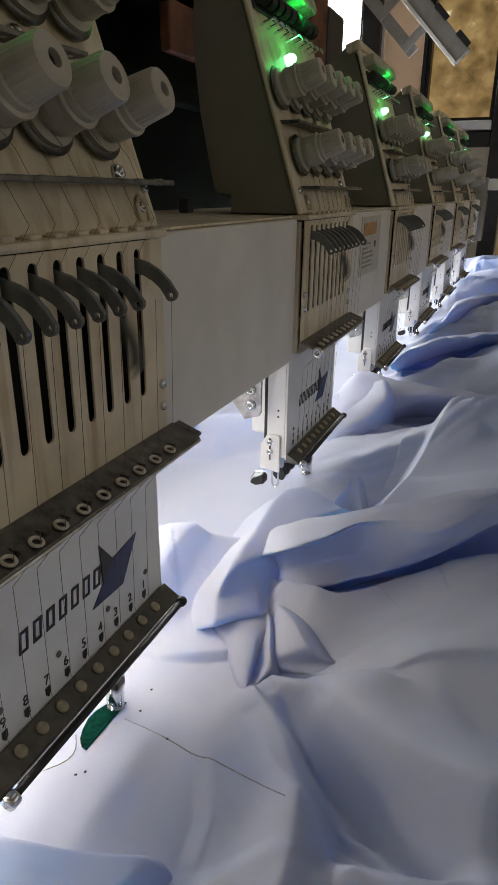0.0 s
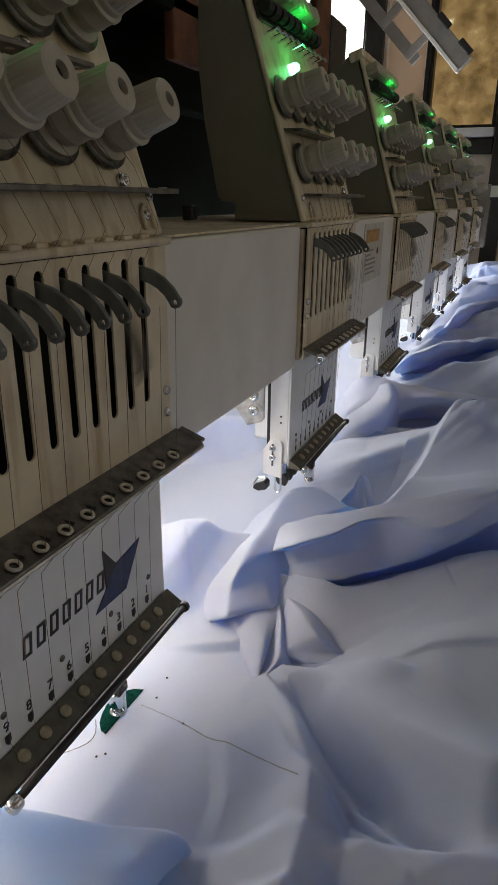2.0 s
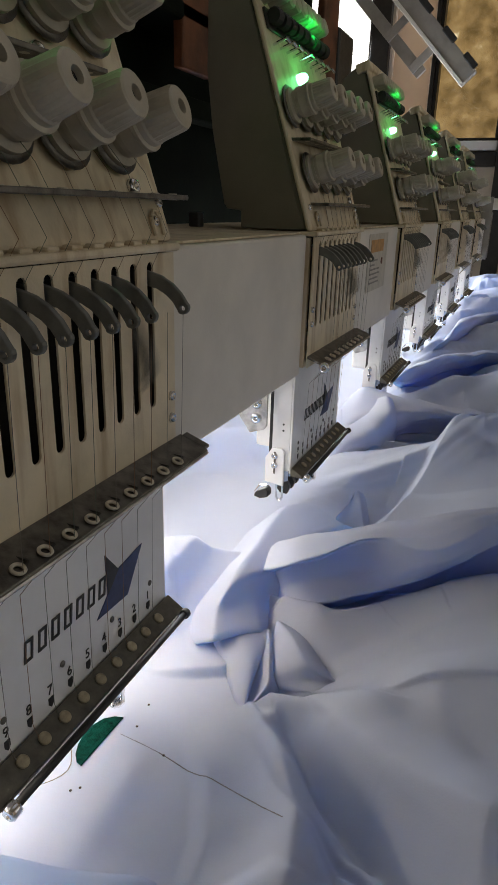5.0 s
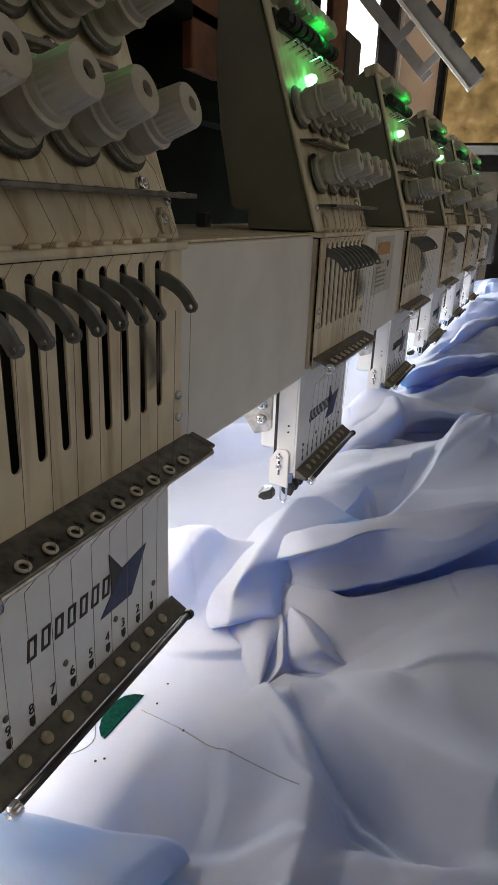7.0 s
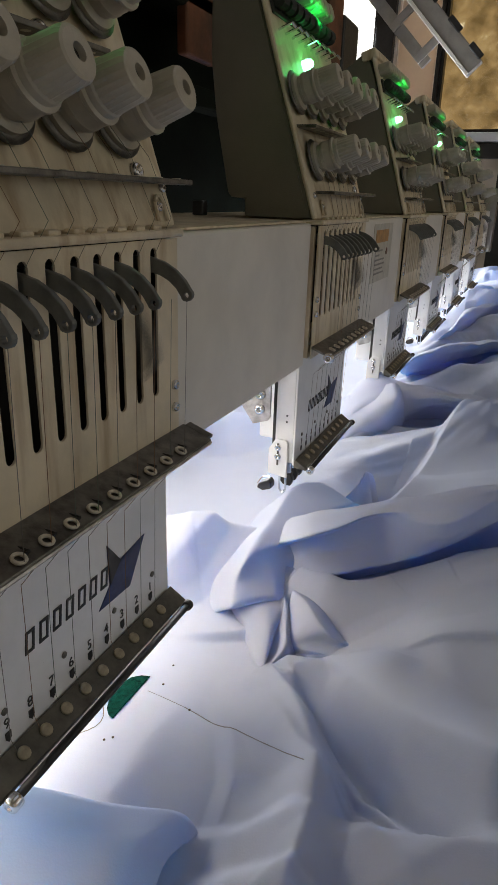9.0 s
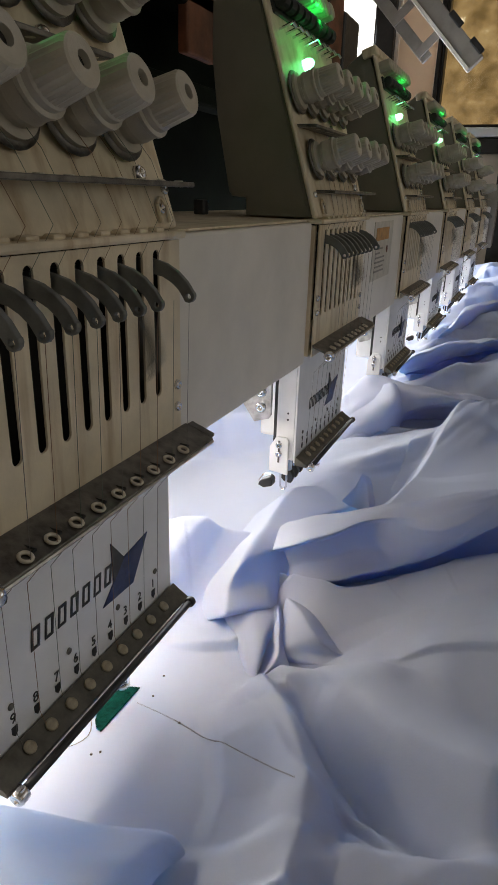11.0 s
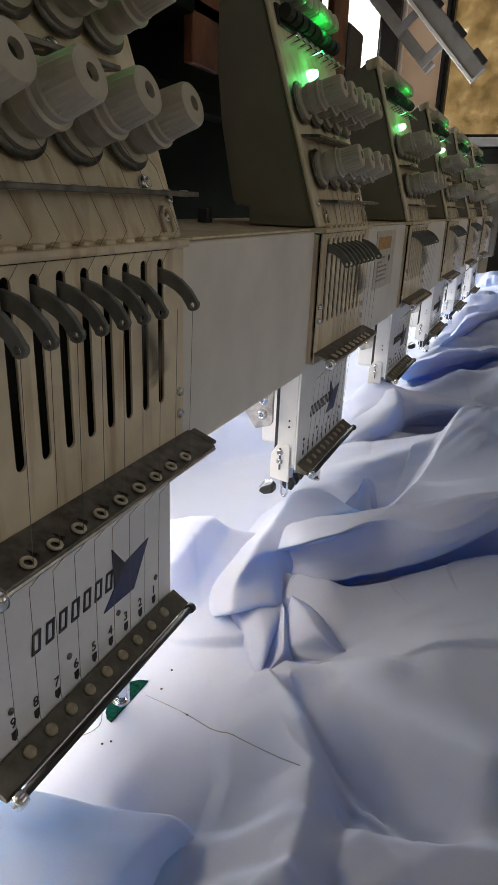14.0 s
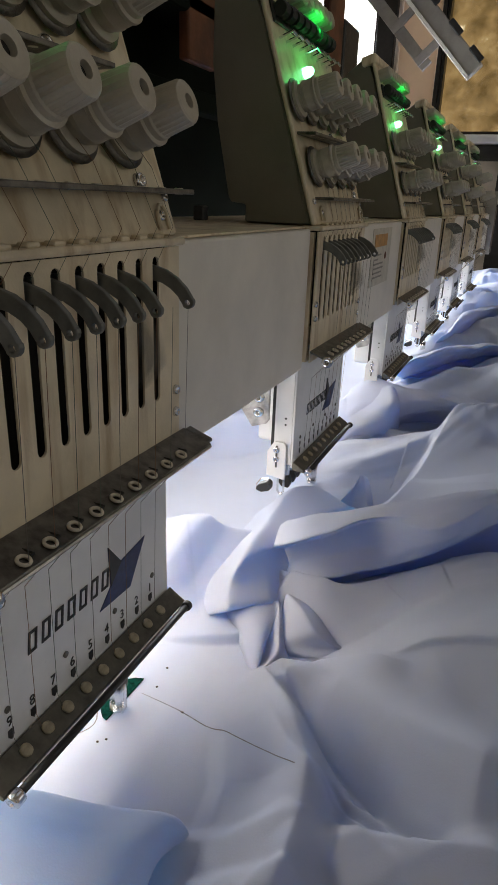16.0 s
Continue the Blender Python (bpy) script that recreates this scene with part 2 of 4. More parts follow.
def rod(p, q, r, n=8, bm=None):
    p, q = Vector(p), Vector(q)
    m = Matrix.Translation(p) @ (q - p).to_track_quat("Z", "Y").to_matrix().to_4x4()
    return lathe([(r, 0), (r, (q - p).length)], m, n, bm)


def tube(points, r, n=6, bm=None):
    own = bm if bm is not None else bmesh.new()
    for p, q in zip(points, points[1:]):
        own = rod(p, q, r, n, own)
    return own


def turn_to(p, direction):
    return Matrix.Translation(p) @ Vector(direction).to_track_quat("Z", "Y").to_matrix().to_4x4()


# ---- the room ----
def room():
    structure("floor", box(-1.2, 2.6, -1.7, 3.4, -0.1, 0.0), CONCRETE, "grey cement workshop floor", "floor")
    # the roof opening is unseen, added to go with the overhead fill
    structure("ceiling", prism([(-1.2, -1.7), (2.6, -1.7), (2.6, 3.4), (-1.2, 3.4)], "z", 2.7, 2.8, [[(0.3, -0.15), (1.2, -0.15), (1.2, 2.45), (0.3, 2.45)]]), CEILING, "cream workshop ceiling with an unseen opening added for fill light", "ceiling")
    # the long opening is unseen and added for the low aisle fill
    structure("wall_front", prism([(-1.7, 0), (3.4, 0), (3.4, 2.7), (-1.7, 2.7)], "x", 2.5, 2.6, [[(-0.2, 1.05), (2.2, 1.05), (2.2, 1.85), (-0.2, 1.85)]]), PLASTER, "cream plastered wall with a long unseen opening added for fill light", "wall")
    # the wall behind the machine has one long window
    hole = [(0.4, 0.84), (2.75, 0.84), (2.75, 1.38), (0.4, 1.38)]
    structure("wall_back", prism([(-1.7, 0), (3.4, 0), (3.4, 2.7), (-1.7, 2.7)], "x", -1.2, -1.1, [hole]), PLASTER,
              "cream plastered wall with a long window", "wall")
    # behind the camera: an unseen open doorway, added for the warm fill
    door = [(1.2, 0.02), (2.3, 0.02), (2.3, 2.2), (1.2, 2.2)]
    structure("wall_near", prism([(-1.2, 0), (2.6, 0), (2.6, 2.7), (-1.2, 2.7)], "y", -1.7, -1.6, [door]), PLASTER,
              "cream plastered wall with an unseen doorway added for fill light", "wall")
    # the far end: openings between black posts
    left = [(-1.05, 1.3), (-0.70, 1.3), (-0.70, 2.5), (-1.05, 2.5)]
    tan = [(-0.395, 1.395), (-0.085, 1.395), (-0.085, 2.5), (-0.395, 2.5)]
    blind = [(-0.605, 1.1), (-0.425, 1.1), (-0.425, 2.5), (-0.605, 2.5)]
    structure("wall_far", prism([(-1.2, 0), (2.6, 0), (2.6, 2.7), (-1.2, 2.7)], "y", 3.2, 3.3, [left, blind, tan, [(0.004, 0.02), (0.95, 0.02), (0.95, 2.2), (0.004, 2.2)]]), BOARD,
              "beige boarded end wall with two windows", "wall")
    for name, (x0, x1, z0, z1), view, lab in (("window_1", (-1.05, -0.70, 1.3, 2.5), BRIGHT_SKY, "bright white window in a black metal frame"),
                                            ("window_2", (-0.395, -0.085, 1.395, 2.5), VIEW, "dusty amber window with sunlit leaves behind it")):
        w = thing(name, pose((x0 + x1) / 2, 3.2, z0), lab, "window")
        w["kind"] = "structure"
        hx, h = (x1 - x0) / 2, z1 - z0
        t = 0.014
        fr = box(-hx, -hx + t, -0.02, 0.04, 0, h)
        box(hx - t, hx, -0.02, 0.04, 0, h, bm=fr)
        box(-hx + t, hx - t, -0.02, 0.04, h - t, h, bm=fr)
        box(-hx + t, hx - t, -0.02, 0.04, 0, t, bm=fr)
        part("window_frame", fr, FRAME_BLACK, w)
        p = part("pane", box(-hx + t, hx - t, 0.012, 0.016, t, h - t), GLASS, w)
        p.visible_shadow = False
    structure("window_blind", box(-0.603, -0.427, 3.235, 3.238, 1.102, 2.498), BLIND, "beige cloth blind with daylight behind it", "blind")
    structure("backdrop", box(-1.15, -0.40, 3.6, 3.61, 1.0, 2.7), BRIGHT_SKY, "bright overcast sky outside the window", "sky")
    structure("backdrop_garden", box(-0.445, -0.02, 3.33, 3.34, 1.2, 2.6), VIEW, "sunlit leaves and warm wall outside", "garden")
    structure("backdrop_yard", box(-0.05, 1.3, 3.8, 3.81, 0.0, 2.6), YARD, "brown sunlit yard outside the open door", "yard")
    structure("window_post", box(-0.70, -0.615, 3.15, 3.196, 0, 2.7, 0.004), FRAME_BLACK, "black metal window post", "post")
    structure("window_post_thin", box(-0.415, -0.397, 3.165, 3.198, 0, 2.7, 0.003), FRAME_BLACK, "thin black metal window post", "post")
    structure("door_post", box(-0.075, 0.0, 3.10, 3.196, 0, 2.7, 0.004), FRAME_BLACK, "black metal door post", "post")
    structure("window_ledge", box(-0.36, -0.078, 3.12, 3.18, 1.352, 1.392, 0.006), TABLE, "white painted window ledge", "sill")
    structure("window_rail", box(-0.36, -0.078, 3.13, 3.19, 1.285, 1.348, 0.004), FRAME_BLACK, "black metal rail under the ledge", "rail")


room()


# ---- the machine ----
Y0, Y1 = -0.117, 0.012


def beam():
    b = thing("machine_beam", pose(0, 0, BASE), "grey-white painted steel beam carrying the embroidery heads", "machine")
    y0, y1 = -0.42, HEADS * PITCH - 0.10
    part("beam_core", box(-0.13, -0.034, y0, y1, 0.0735, 0.170, 0.0025), BEAM_PAINT, b)
    ends = [y0] + [v for k in range(HEADS) for v in (k * PITCH + Y0 - 0.0012, k * PITCH + Y1 + 0.0012)] + [y1]
    for a, c in zip(ends[::2], ends[1::2]):
        part("beam_cover", box(-0.0335, 0.005, a, c, 0.0735, 0.170, 0.0016), BEAM_PAINT, b)
    # raised seam along the upper edge
    part("top_edge", box(-0.128, 0.0015, y0 + 0.002, y1 - 0.002, 0.1703, 0.1716, 0.0005), CREAM, b)
    # label with an orange heading, between the second and third head
    lab = part("instruction_label", box(0.0051, 0.0056, 0.388, 0.470, 0.112, 0.1655), PAPER, b, "aged paper label with an orange heading")
    part("heading", box(0.0057, 0.0060, 0.396, 0.450, 0.1485, 0.1600), ORANGE, lab, "orange printed heading bar")
    for i in range(6):
        z = 0.141 - i * 0.0042
        w = (0.030, 0.018, 0.040, 0.042, 0.036, 0.040)[i]
        part("text_bar", box(0.0057, 0.0060, 0.398, 0.398 + w, z - 0.0008, z + 0.0008), FADED, lab)
    part("stop_mark", prism([(0.447 + 0.0035 * math.cos(a * math.pi / 6), 0.139 + 0.0035 * math.sin(a * math.pi / 6)) for a in range(12)], "x", 0.0057, 0.0060), RUST, lab)
    part("end_plate", box(-0.10, 0.02, y1 + 0.0005, y1 + 0.004, 0.06, 0.230, 0.001), GREY_ARM, b)
    part("end_arm", box(-0.035, 0.10, y1 + 0.0045, y1 + 0.05, 0.196, 0.226, 0.003), BEAM_PAINT, b, "pale grey end arm")
    part("end_box", box(-0.060, 0.02, y1 + 0.0045, y1 + 0.06, 0.06, 0.190, 0.004), BLACK, b, "black motor cover")
    return b


beam()

US, NS = Vector((-0.311, 0, 0.950)), Vector((0.950, 0, 0.311))   # up along the tension panel, and out of it
P0 = Vector((0.0047, 0, 0.171))


def on_panel(s, y, out=0.0):
    return P0 + US * s + NS * out + Vector((0, y, 0))


def panel_box(s0, s1, y0, y1, o0, o1, bevel=0.0, bm=None):
    own = box(o0, o1, y0, y1, s0, s1, bevel)
    m = Matrix(((NS.x, 0, US.x, P0.x), (0, 1, 0, 0), (NS.z, 0, US.z, P0.z), (0, 0, 0, 1)))
    return merge(bm, own, m)


def knob_profile():
    return [(0.0112, 0.0), (0.0112, 0.0022), (0.0086, 0.0035), (0.0084, 0.006), (0.0094, 0.0066), (0.0096, 0.009), (0.0094, 0.0096),
            (0.0094, 0.0150), (0.0099, 0.0157), (0.0099, 0.0172), (0.0085, 0.0178), (0.0085, 0.0205), (0.0082, 0.0215), (0.0076, 0.0345),
            (0.0070, 0.0358), (0.0062, 0.0364), (0.0025, 0.0366), (0.0023, 0.0325)]


KNOB_LENGTH = 0.80


def slot(y, z0, z1, r):
    pts = [(y + r * math.cos(a * math.pi / 6), z1 - r + r * math.sin(a * math.pi / 6)) for a in range(7)]
    return pts + [(y + r * math.cos(a * math.pi / 6), z0 + r + r * math.sin(a * math.pi / 6)) for a in range(6, 13)]


LEVER_PIVOT = (-0.020, 0.1500)


def lever_outline():
    """A flat hooked arm, in x and z from its pivot, ending in a round eye."""
    mid = [(0.0, 0.004), (0.014, 0.0082), (0.022, 0.0095), (0.0285, 0.0095), (0.034, 0.0083), (0.0385, 0.0060), (0.0420, 0.0030), (0.0445, -0.0006)]
    half = [0.0036, 0.0033, 0.0031, 0.0029, 0.0027, 0.0026, 0.0025, 0.0025]
    top, low = [], []
    for i, (p, h) in enumerate(zip(mid, half)):
        a = Vector(mid[min(i + 1, len(mid) - 1)]) - Vector(mid[max(i - 1, 0)])
        nrm = Vector((-a.y, a.x)).normalized() * h
        top.append((p[0] + nrm.x, p[1] + nrm.y))
        low.append((p[0] - nrm.x, p[1] - nrm.y))
    c, r = mid[-1], 0.0028
    end = [(c[0] + r * math.cos(a), c[1] + r * math.sin(a)) for a in (0.4, 0.0, -0.5, -1.0, -1.5, -2.0, -2.4)]
    eye = [(c[0] + 0.0011 * math.cos(a * math.pi / 4), c[1] - 0.0004 + 0.0011 * math.sin(a * math.pi / 4)) for a in range(8)]
    return top + end + list(reversed(low)), eye


def number_mesh(text, size):
    cu = bpy.data.curves.new("digits", "FONT")
    cu.body, cu.size, cu.align_x, cu.extrude = text, size, "CENTER", 0.00012
    ob = bpy.data.objects.new("digits", cu)
    scene.collection.objects.link(ob)
    me = bpy.data.meshes.new_from_object(ob)
    bpy.data.objects.remove(ob)
    # text stands upright on the plate that faces +x
    me.transform(Matrix(((0, 0, 1, 0), (1, 0, 0, 0), (0, 1, 0, 0), (0, 0, 0, 1))))
    me.materials.clear()
    me.materials.append(INK)
    return me


def screw(p, direction, r, parent, name="screw"):
    bm = lathe([(r, 0), (r, r * 0.45), (r * 0.75, r * 0.75), (r * 0.42, r * 0.78), (r * 0.40, r * 0.25)], turn_to(p, direction), 12)
    return part(name, bm, CHROME, parent, "chrome socket screw", True)


def head():
    h = thing("embroidery_machine", pose(0, 0, BASE), "cream nine-needle embroidery machine with ivory tension knobs", "embroidery machine", "embroidery machines along the beam")
    # slotted front plate and its hollow case, lined near-black for the shade inside
    slots = [slot(-0.0066 - j * NEEDLE, 0.1067, 0.1656, 0.0023) for j in range(9)]
    part("slotted_plate", prism([(Y0, 0.079), (Y1, 0.079), (Y1, 0.1685), (Y0, 0.1685)], "x", 0.0091, 0.010, slots), CREAM, h)
    case = box(-0.030, 0.0070, Y0, Y0 + 0.003, 0.079, 0.168)
    box(-0.030, 0.0070, Y1 - 0.003, Y1, 0.079, 0.168, bm=case)
    box(-0.030, 0.0070, Y0 + 0.003, Y1 - 0.003, 0.079, 0.083, bm=case)
    part("case_sides", case, CREAM, h)
    part("case_lining", box(-0.029, 0.0068, Y0 + 0.0032, Y0 + 0.0040, 0.083, 0.168), HOLE_SHADE, h)
    part("case_lining", box(-0.029, 0.0068, Y1 - 0.0040, Y1 - 0.0032, 0.083, 0.168), HOLE_SHADE, h)
    part("case_inside", box(-0.0300, -0.0290, Y0 + 0.003, Y1 - 0.003, 0.083, 0.168), HOLE_SHADE, h, "near-black back sheet for the shade behind the slots")
    for z in (0.108, 0.098):
        screw((0.0100, Y1 - 0.0035, z), (1, 0, 0), 0.0022, h)
        screw((0.0100, Y0 + 0.0035, z + 0.012), (1, 0, 0), 0.0022, h)
    # take-up levers
    outline, eye = lever_outline()
    bm = prism(outline, "y", -0.0011, 0.0011, [eye], 0.0004)
    lever_mesh = finish("take_up_lever", bm, LEVER)
    for j in range(9):
        lv = new("take_up_lever_moving" if j == 1 else "take_up_lever", lever_mesh)
        lv.parent = h
        lv.location = (LEVER_PIVOT[0], -0.0066 - j * NEEDLE, LEVER_PIVOT[1])
    # ledge above the slots
    lip = box(-0.002, 0.0125, Y0 - 0.002, Y1 + 0.002, 0.1690, 0.1722, 0.0012)
    part("ledge", lip, CREAM, h)
    for j in range(9):
        y = -0.004 - j * NEEDLE
        part("thread_tab", box(0.0040, 0.0110, y - 0.0030, y + 0.0030, 0.1718, 0.1738, 0.0009), CREAM, h)
    # tension box: side cover and front panel
    side = [(0.0037, 0.1725), (-0.0325, 0.2830), (-0.0500, 0.3300), (-0.0575, 0.3270), (-0.0716, 0.3160), (-0.0722, 0.2710), (-0.0680, 0.2350),
            (-0.0585, 0.1880), (-0.0560, 0.1850), (-0.0454, 0.1840), (-0.0454, 0.1725)]
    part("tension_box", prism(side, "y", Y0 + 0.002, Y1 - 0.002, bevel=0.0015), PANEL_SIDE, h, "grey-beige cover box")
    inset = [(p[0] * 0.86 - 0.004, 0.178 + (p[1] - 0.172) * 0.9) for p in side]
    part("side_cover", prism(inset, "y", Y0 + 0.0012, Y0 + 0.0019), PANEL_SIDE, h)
    part("front_panel", panel_box(0.001, 0.168, Y0 - 0.001, Y1 + 0.004, 0.0, 0.0032, 0.0014), CREAM, h)
    # clips and screws at the panel's foot
    for y in (Y0 + 0.014, Y1 - 0.010):
        part("thread_clip", tube([on_panel(0.003, y, 0.0042), on_panel(0.010, y, 0.0045), on_panel(0.0125, y + 0.0025, 0.0045),
                                  on_panel(0.0125, y + 0.0045, 0.0045), on_panel(0.010, y + 0.007, 0.0045), on_panel(0.003, y + 0.007, 0.0042)], 0.0008, 6), CREAM, h)
        screw(on_panel(0.0085, y + 0.003, 0.0033), NS, 0.0022, h)
        screw(on_panel(0.016, y + 0.010 if y > -0.05 else y - 0.008, 0.0033), NS, 0.0020, h)
    # thread guide strips standing out of the panel
    for s, a, b, o in ((0.0185, Y0 + 0.012, Y1 + 0.004, 0.013), (0.0600, Y0 + 0.004, Y1 - 0.030, 0.013)):
        e = on_panel(s, 0, 0.0033)
        g = part("thread_guide", box(e.x - 0.001, e.x + o, a, b, e.z - 0.0011, e.z + 0.0008, 0.0004), DARK_STEEL, h, "thin dark steel thread guide strip")
        for j in range(9):
            y = a + 0.006 + j * (b - a - 0.012) / 8
            part("guide_hole", lathe([(0.0016, -0.0012), (0.0020, -0.0002), (0.0020, 0.0004), (0.0016, 0.0012)], turn_to((e.x + o - 0.004, y, e.z), (0, 0, 1)), 10), BUTTON, g)
        screw(on_panel(s + 0.003, b - 0.020, 0.0033), NS, 0.0032, h)
    # tension knobs in two rows, and the small row above
    bm = lathe([(r, z * KNOB_LENGTH) for r, z in knob_profile()], Matrix.Identity(4), 48, ridges={12, 13})
    for e in bm.edges:
        e.smooth = len(e.link_faces) < 2 or e.calc_face_angle() < 0.45
    knob_mesh = finish("tension_knob", bm, KNOB)
    knob_mesh.polygons.foreach_set("use_smooth", [True] * len(knob_mesh.polygons))
    # near-black core gives the knob hole its shade by colour
    core_mesh = finish("knob_socket", lathe([(0.0023, 0.0318 * KNOB_LENGTH), (0.0023, 0.0340 * KNOB_LENGTH)], Matrix.Identity(4), 12), HOLE_SHADE)
    disc_mesh = finish("tension_disc", lathe([(0.0100, -0.0020), (0.0135, -0.0012), (0.0135, -0.0004), (0.0100, 0.0)], Matrix.Identity(4), 24), DARK_STEEL, True)
    turn = NS.to_track_quat("Z", "Y").to_matrix().to_4x4()
    rows = [(0.0385, y) for y in (-0.098, -0.069, -0.040, -0.011)] + [(0.0800, y) for y in (-0.106, -0.081, -0.056, -0.031, -0.006)]
    for s, y in rows:
        k = new("tension_knob", knob_mesh)
        k.parent = h
        k.matrix_local = Matrix.Translation(on_panel(s, y, 0.0068)) @ turn
        for nm, me in (("knob_socket", core_mesh), ("tension_disc", disc_mesh)):
            q = new(nm, me)
            q.parent = k
    # lamp, pins, black rollers and the upper row
    part("indicator_lamp", lathe([(0.0036, 0), (0.0036, 0.004), (0.0026, 0.0066), (0.0010, 0.0076)], turn_to(on_panel(0.1035, -0.068, 0.0033), NS), 14), LED, h, "glowing green indicator lamp", True)
    for j in range(9):
        y = Y0 + 0.012 + j * 0.0128
        part("guide_pin", tube([on_panel(0.119, y, 0.003), on_panel(0.1195, y, 0.013), on_panel(0.1165, y + 0.002, 0.014)], 0.0009, 6), CHROME, h)
        part("thread_sensor", lathe([(0.0045, -0.004), (0.0052, -0.003), (0.0030, 0.0), (0.0052, 0.003), (0.0045, 0.004)],
                                    turn_to(on_panel(0.1335, y, 0.009), (0, 1, 0)), 12), BLACK, h)
        part("upper_tension_cap", lathe([(0.0062, 0.0), (0.0062, 0.011), (0.0050, 0.0125), (0.0022, 0.0128)], turn_to(on_panel(0.149, y, 0.0033), NS), 14), KNOB, h, smooth=False)
    part("sensor_strip", panel_box(0.127, 0.140, Y0 + 0.006, Y1 - 0.004, 0.0033, 0.0052, 0.0006), BLACK, h)
    part("top_cap", panel_box(0.160, 0.1695, Y0 - 0.002, Y1 + 0.005, -0.010, 0.006, 0.002), CREAM, h)
    # needle plate with its print
    pl = part("needle_plate", box(-0.0016, 0.0, -0.1115, 0.0172, -0.0072, 0.0850, 0.0005), WHITE, h, "white plate with dark emblem and needle numbers")
    emblem = [(-0.0327, 0.0471), (-0.0235, 0.0358), (-0.0038, 0.0388), (-0.0169, 0.0188), (-0.0403, 0.0195), (-0.0318, 0.0276)]
    part("emblem", prism(emblem, "x", 0.0001, 0.0004), NAVY, pl, "navy blue folded emblem shape")
    part("emblem_fold", prism([(-0.0327, 0.0471), (-0.0235, 0.0358), (-0.0318, 0.0276)], "x", 0.0005, 0.0007), INK, pl)
    for i in range(7):
        y = -0.0840 + i * 0.0076
        part("name_bar", prism([(y, 0.0285), (y + 0.0048, 0.0285), (y + 0.0060, 0.0375), (y + 0.0012, 0.0375)], "x", 0.0001, 0.0004,
                               [[(y + 0.0013, 0.0297), (y + 0.0038, 0.0297), (y + 0.0046, 0.0363), (y + 0.0022, 0.0363)]]), INK, pl)
    for j in range(9):
        y = -j * NEEDLE
        part("needle_mark", prism([(y, 0.0), (y + 0.0014, 0.0016), (y + 0.0014, 0.0046), (y - 0.0014, 0.0046), (y - 0.0014, 0.0016)], "x", 0.0001, 0.0004), INK, pl)
        n = new("needle_number", number_mesh(str(j + 1), 0.0062))
        n.parent = pl
        n.location = (0.0002, y, 0.0062)
    for y, z in ((0.0020, 0.0140), (-0.0297, 0.0134), (-0.0638, 0.0144), (-0.0965, 0.0140)):
        part("rivet", lathe([(0.0014, 0), (0.0014, 0.0005), (0.0008, 0.0008)], turn_to((0.0001, y, z), (1, 0, 0)), 12), DARK_STEEL, pl)
    # housing behind the plate
    part("needle_housing", box(-0.0165, -0.0020, -0.1105, 0.0165, -0.0060, 0.0790, 0.0006), WHITE, h)
    # black strip put in for the shade of the gap before the arm
    part("guide_gap", box(-0.0195, -0.0168, -0.1085, 0.0150, 0.002, 0.0780), BLACK, h)
    part("head_arm", box(-0.046, -0.0200, -0.072, -0.030, -0.004, 0.0730, 0.003), WHITE, h)
    # slotted holder on the housing's flank
    hold = [(-0.0205, -0.016), (-0.0050, -0.018), (-0.0050, 0.0105), (-0.0070, 0.0130), (-0.0150, 0.0130), (-0.0205, 0.004)]
    ho = part("foot_holder", prism(hold, "y", -0.1135, -0.1112, bevel=0.0006), WHITE, h, "white slotted holder with two screws")
    for z in (0.0065, -0.0010):
        screw((-0.0125, -0.1136, z), (0, -1, 0), 0.0026, ho)
    part("slot_line", box(-0.0132, -0.0118, -0.1142, -0.1136, -0.008, 0.010), DARK_STEEL, ho)
    for z in (0.032, 0.027):
        part("pin_hole", lathe([(0.0008, 0), (0.0008, 0.0004)], turn_to((-0.0075, -0.1106, z), (0, -1, 0)), 8), INK, h)
    # upper thread rail with eyelets
    ra = part("thread_rail", prism([(0.0102, 0.0862), (0.0102, 0.0878), (0.0240, 0.0828), (0.0248, 0.0810), (0.0240, 0.0811), (0.0234, 0.0816)], "y", Y0 - 0.001, Y1 + 0.004), DARK_STEEL, h, "dark steel thread rail with white eyelets")
    part("rail_tooth", prism([(0.0110, 0.0862), (0.0110, 0.0874), (0.0225, 0.0832), (0.0225, 0.0820)], "y", Y1 + 0.0045, Y1 + 0.009), DARK_STEEL, ra)
    slope = Vector((0.0198, 0, -0.0072)).normalized()
    up = Vector((0.0072, 0, 0.0198)).normalized()
    ring_mesh = finish("eyelet", lathe([(0.0015, 0.0), (0.0025, 0.0), (0.0027, 0.0005), (0.0024, 0.0010), (0.0018, 0.0011), (0.0014, 0.0005)], Matrix.Identity(4), 16, caps=False), BUTTON, True)
    clip_mesh = finish("wire_clip", tube([(0, 0.0018, 0), (0, 0.0046, 0.0006), (-0.005, 0.0046, 0.0008), (-0.007, 0.003, 0.0012)], 0.0005, 5), BLACK)
    tr = up.to_track_quat("Z", "Y").to_matrix().to_4x4()
    for j in range(9):
        y = -0.0078 - j * 0.0121
        for nm, me in (("eyelet", ring_mesh), ("wire_clip", clip_mesh)):
            e = new(nm, me)
            e.parent = ra
            e.matrix_local = Matrix.Translation((0.0212, y + 0.0012, 0.0842)) @ (tr if nm == "eyelet" else Matrix.Identity(4))
    screw((0.0235, Y0 - 0.001, 0.0815), (0, -1, 0), 0.0040, ra)
    part("rail_lip", tube([(0.0244, Y0 - 0.001, 0.0815), (0.0244, Y1 + 0.003, 0.0815)], 0.0008, 6), STEEL, ra)
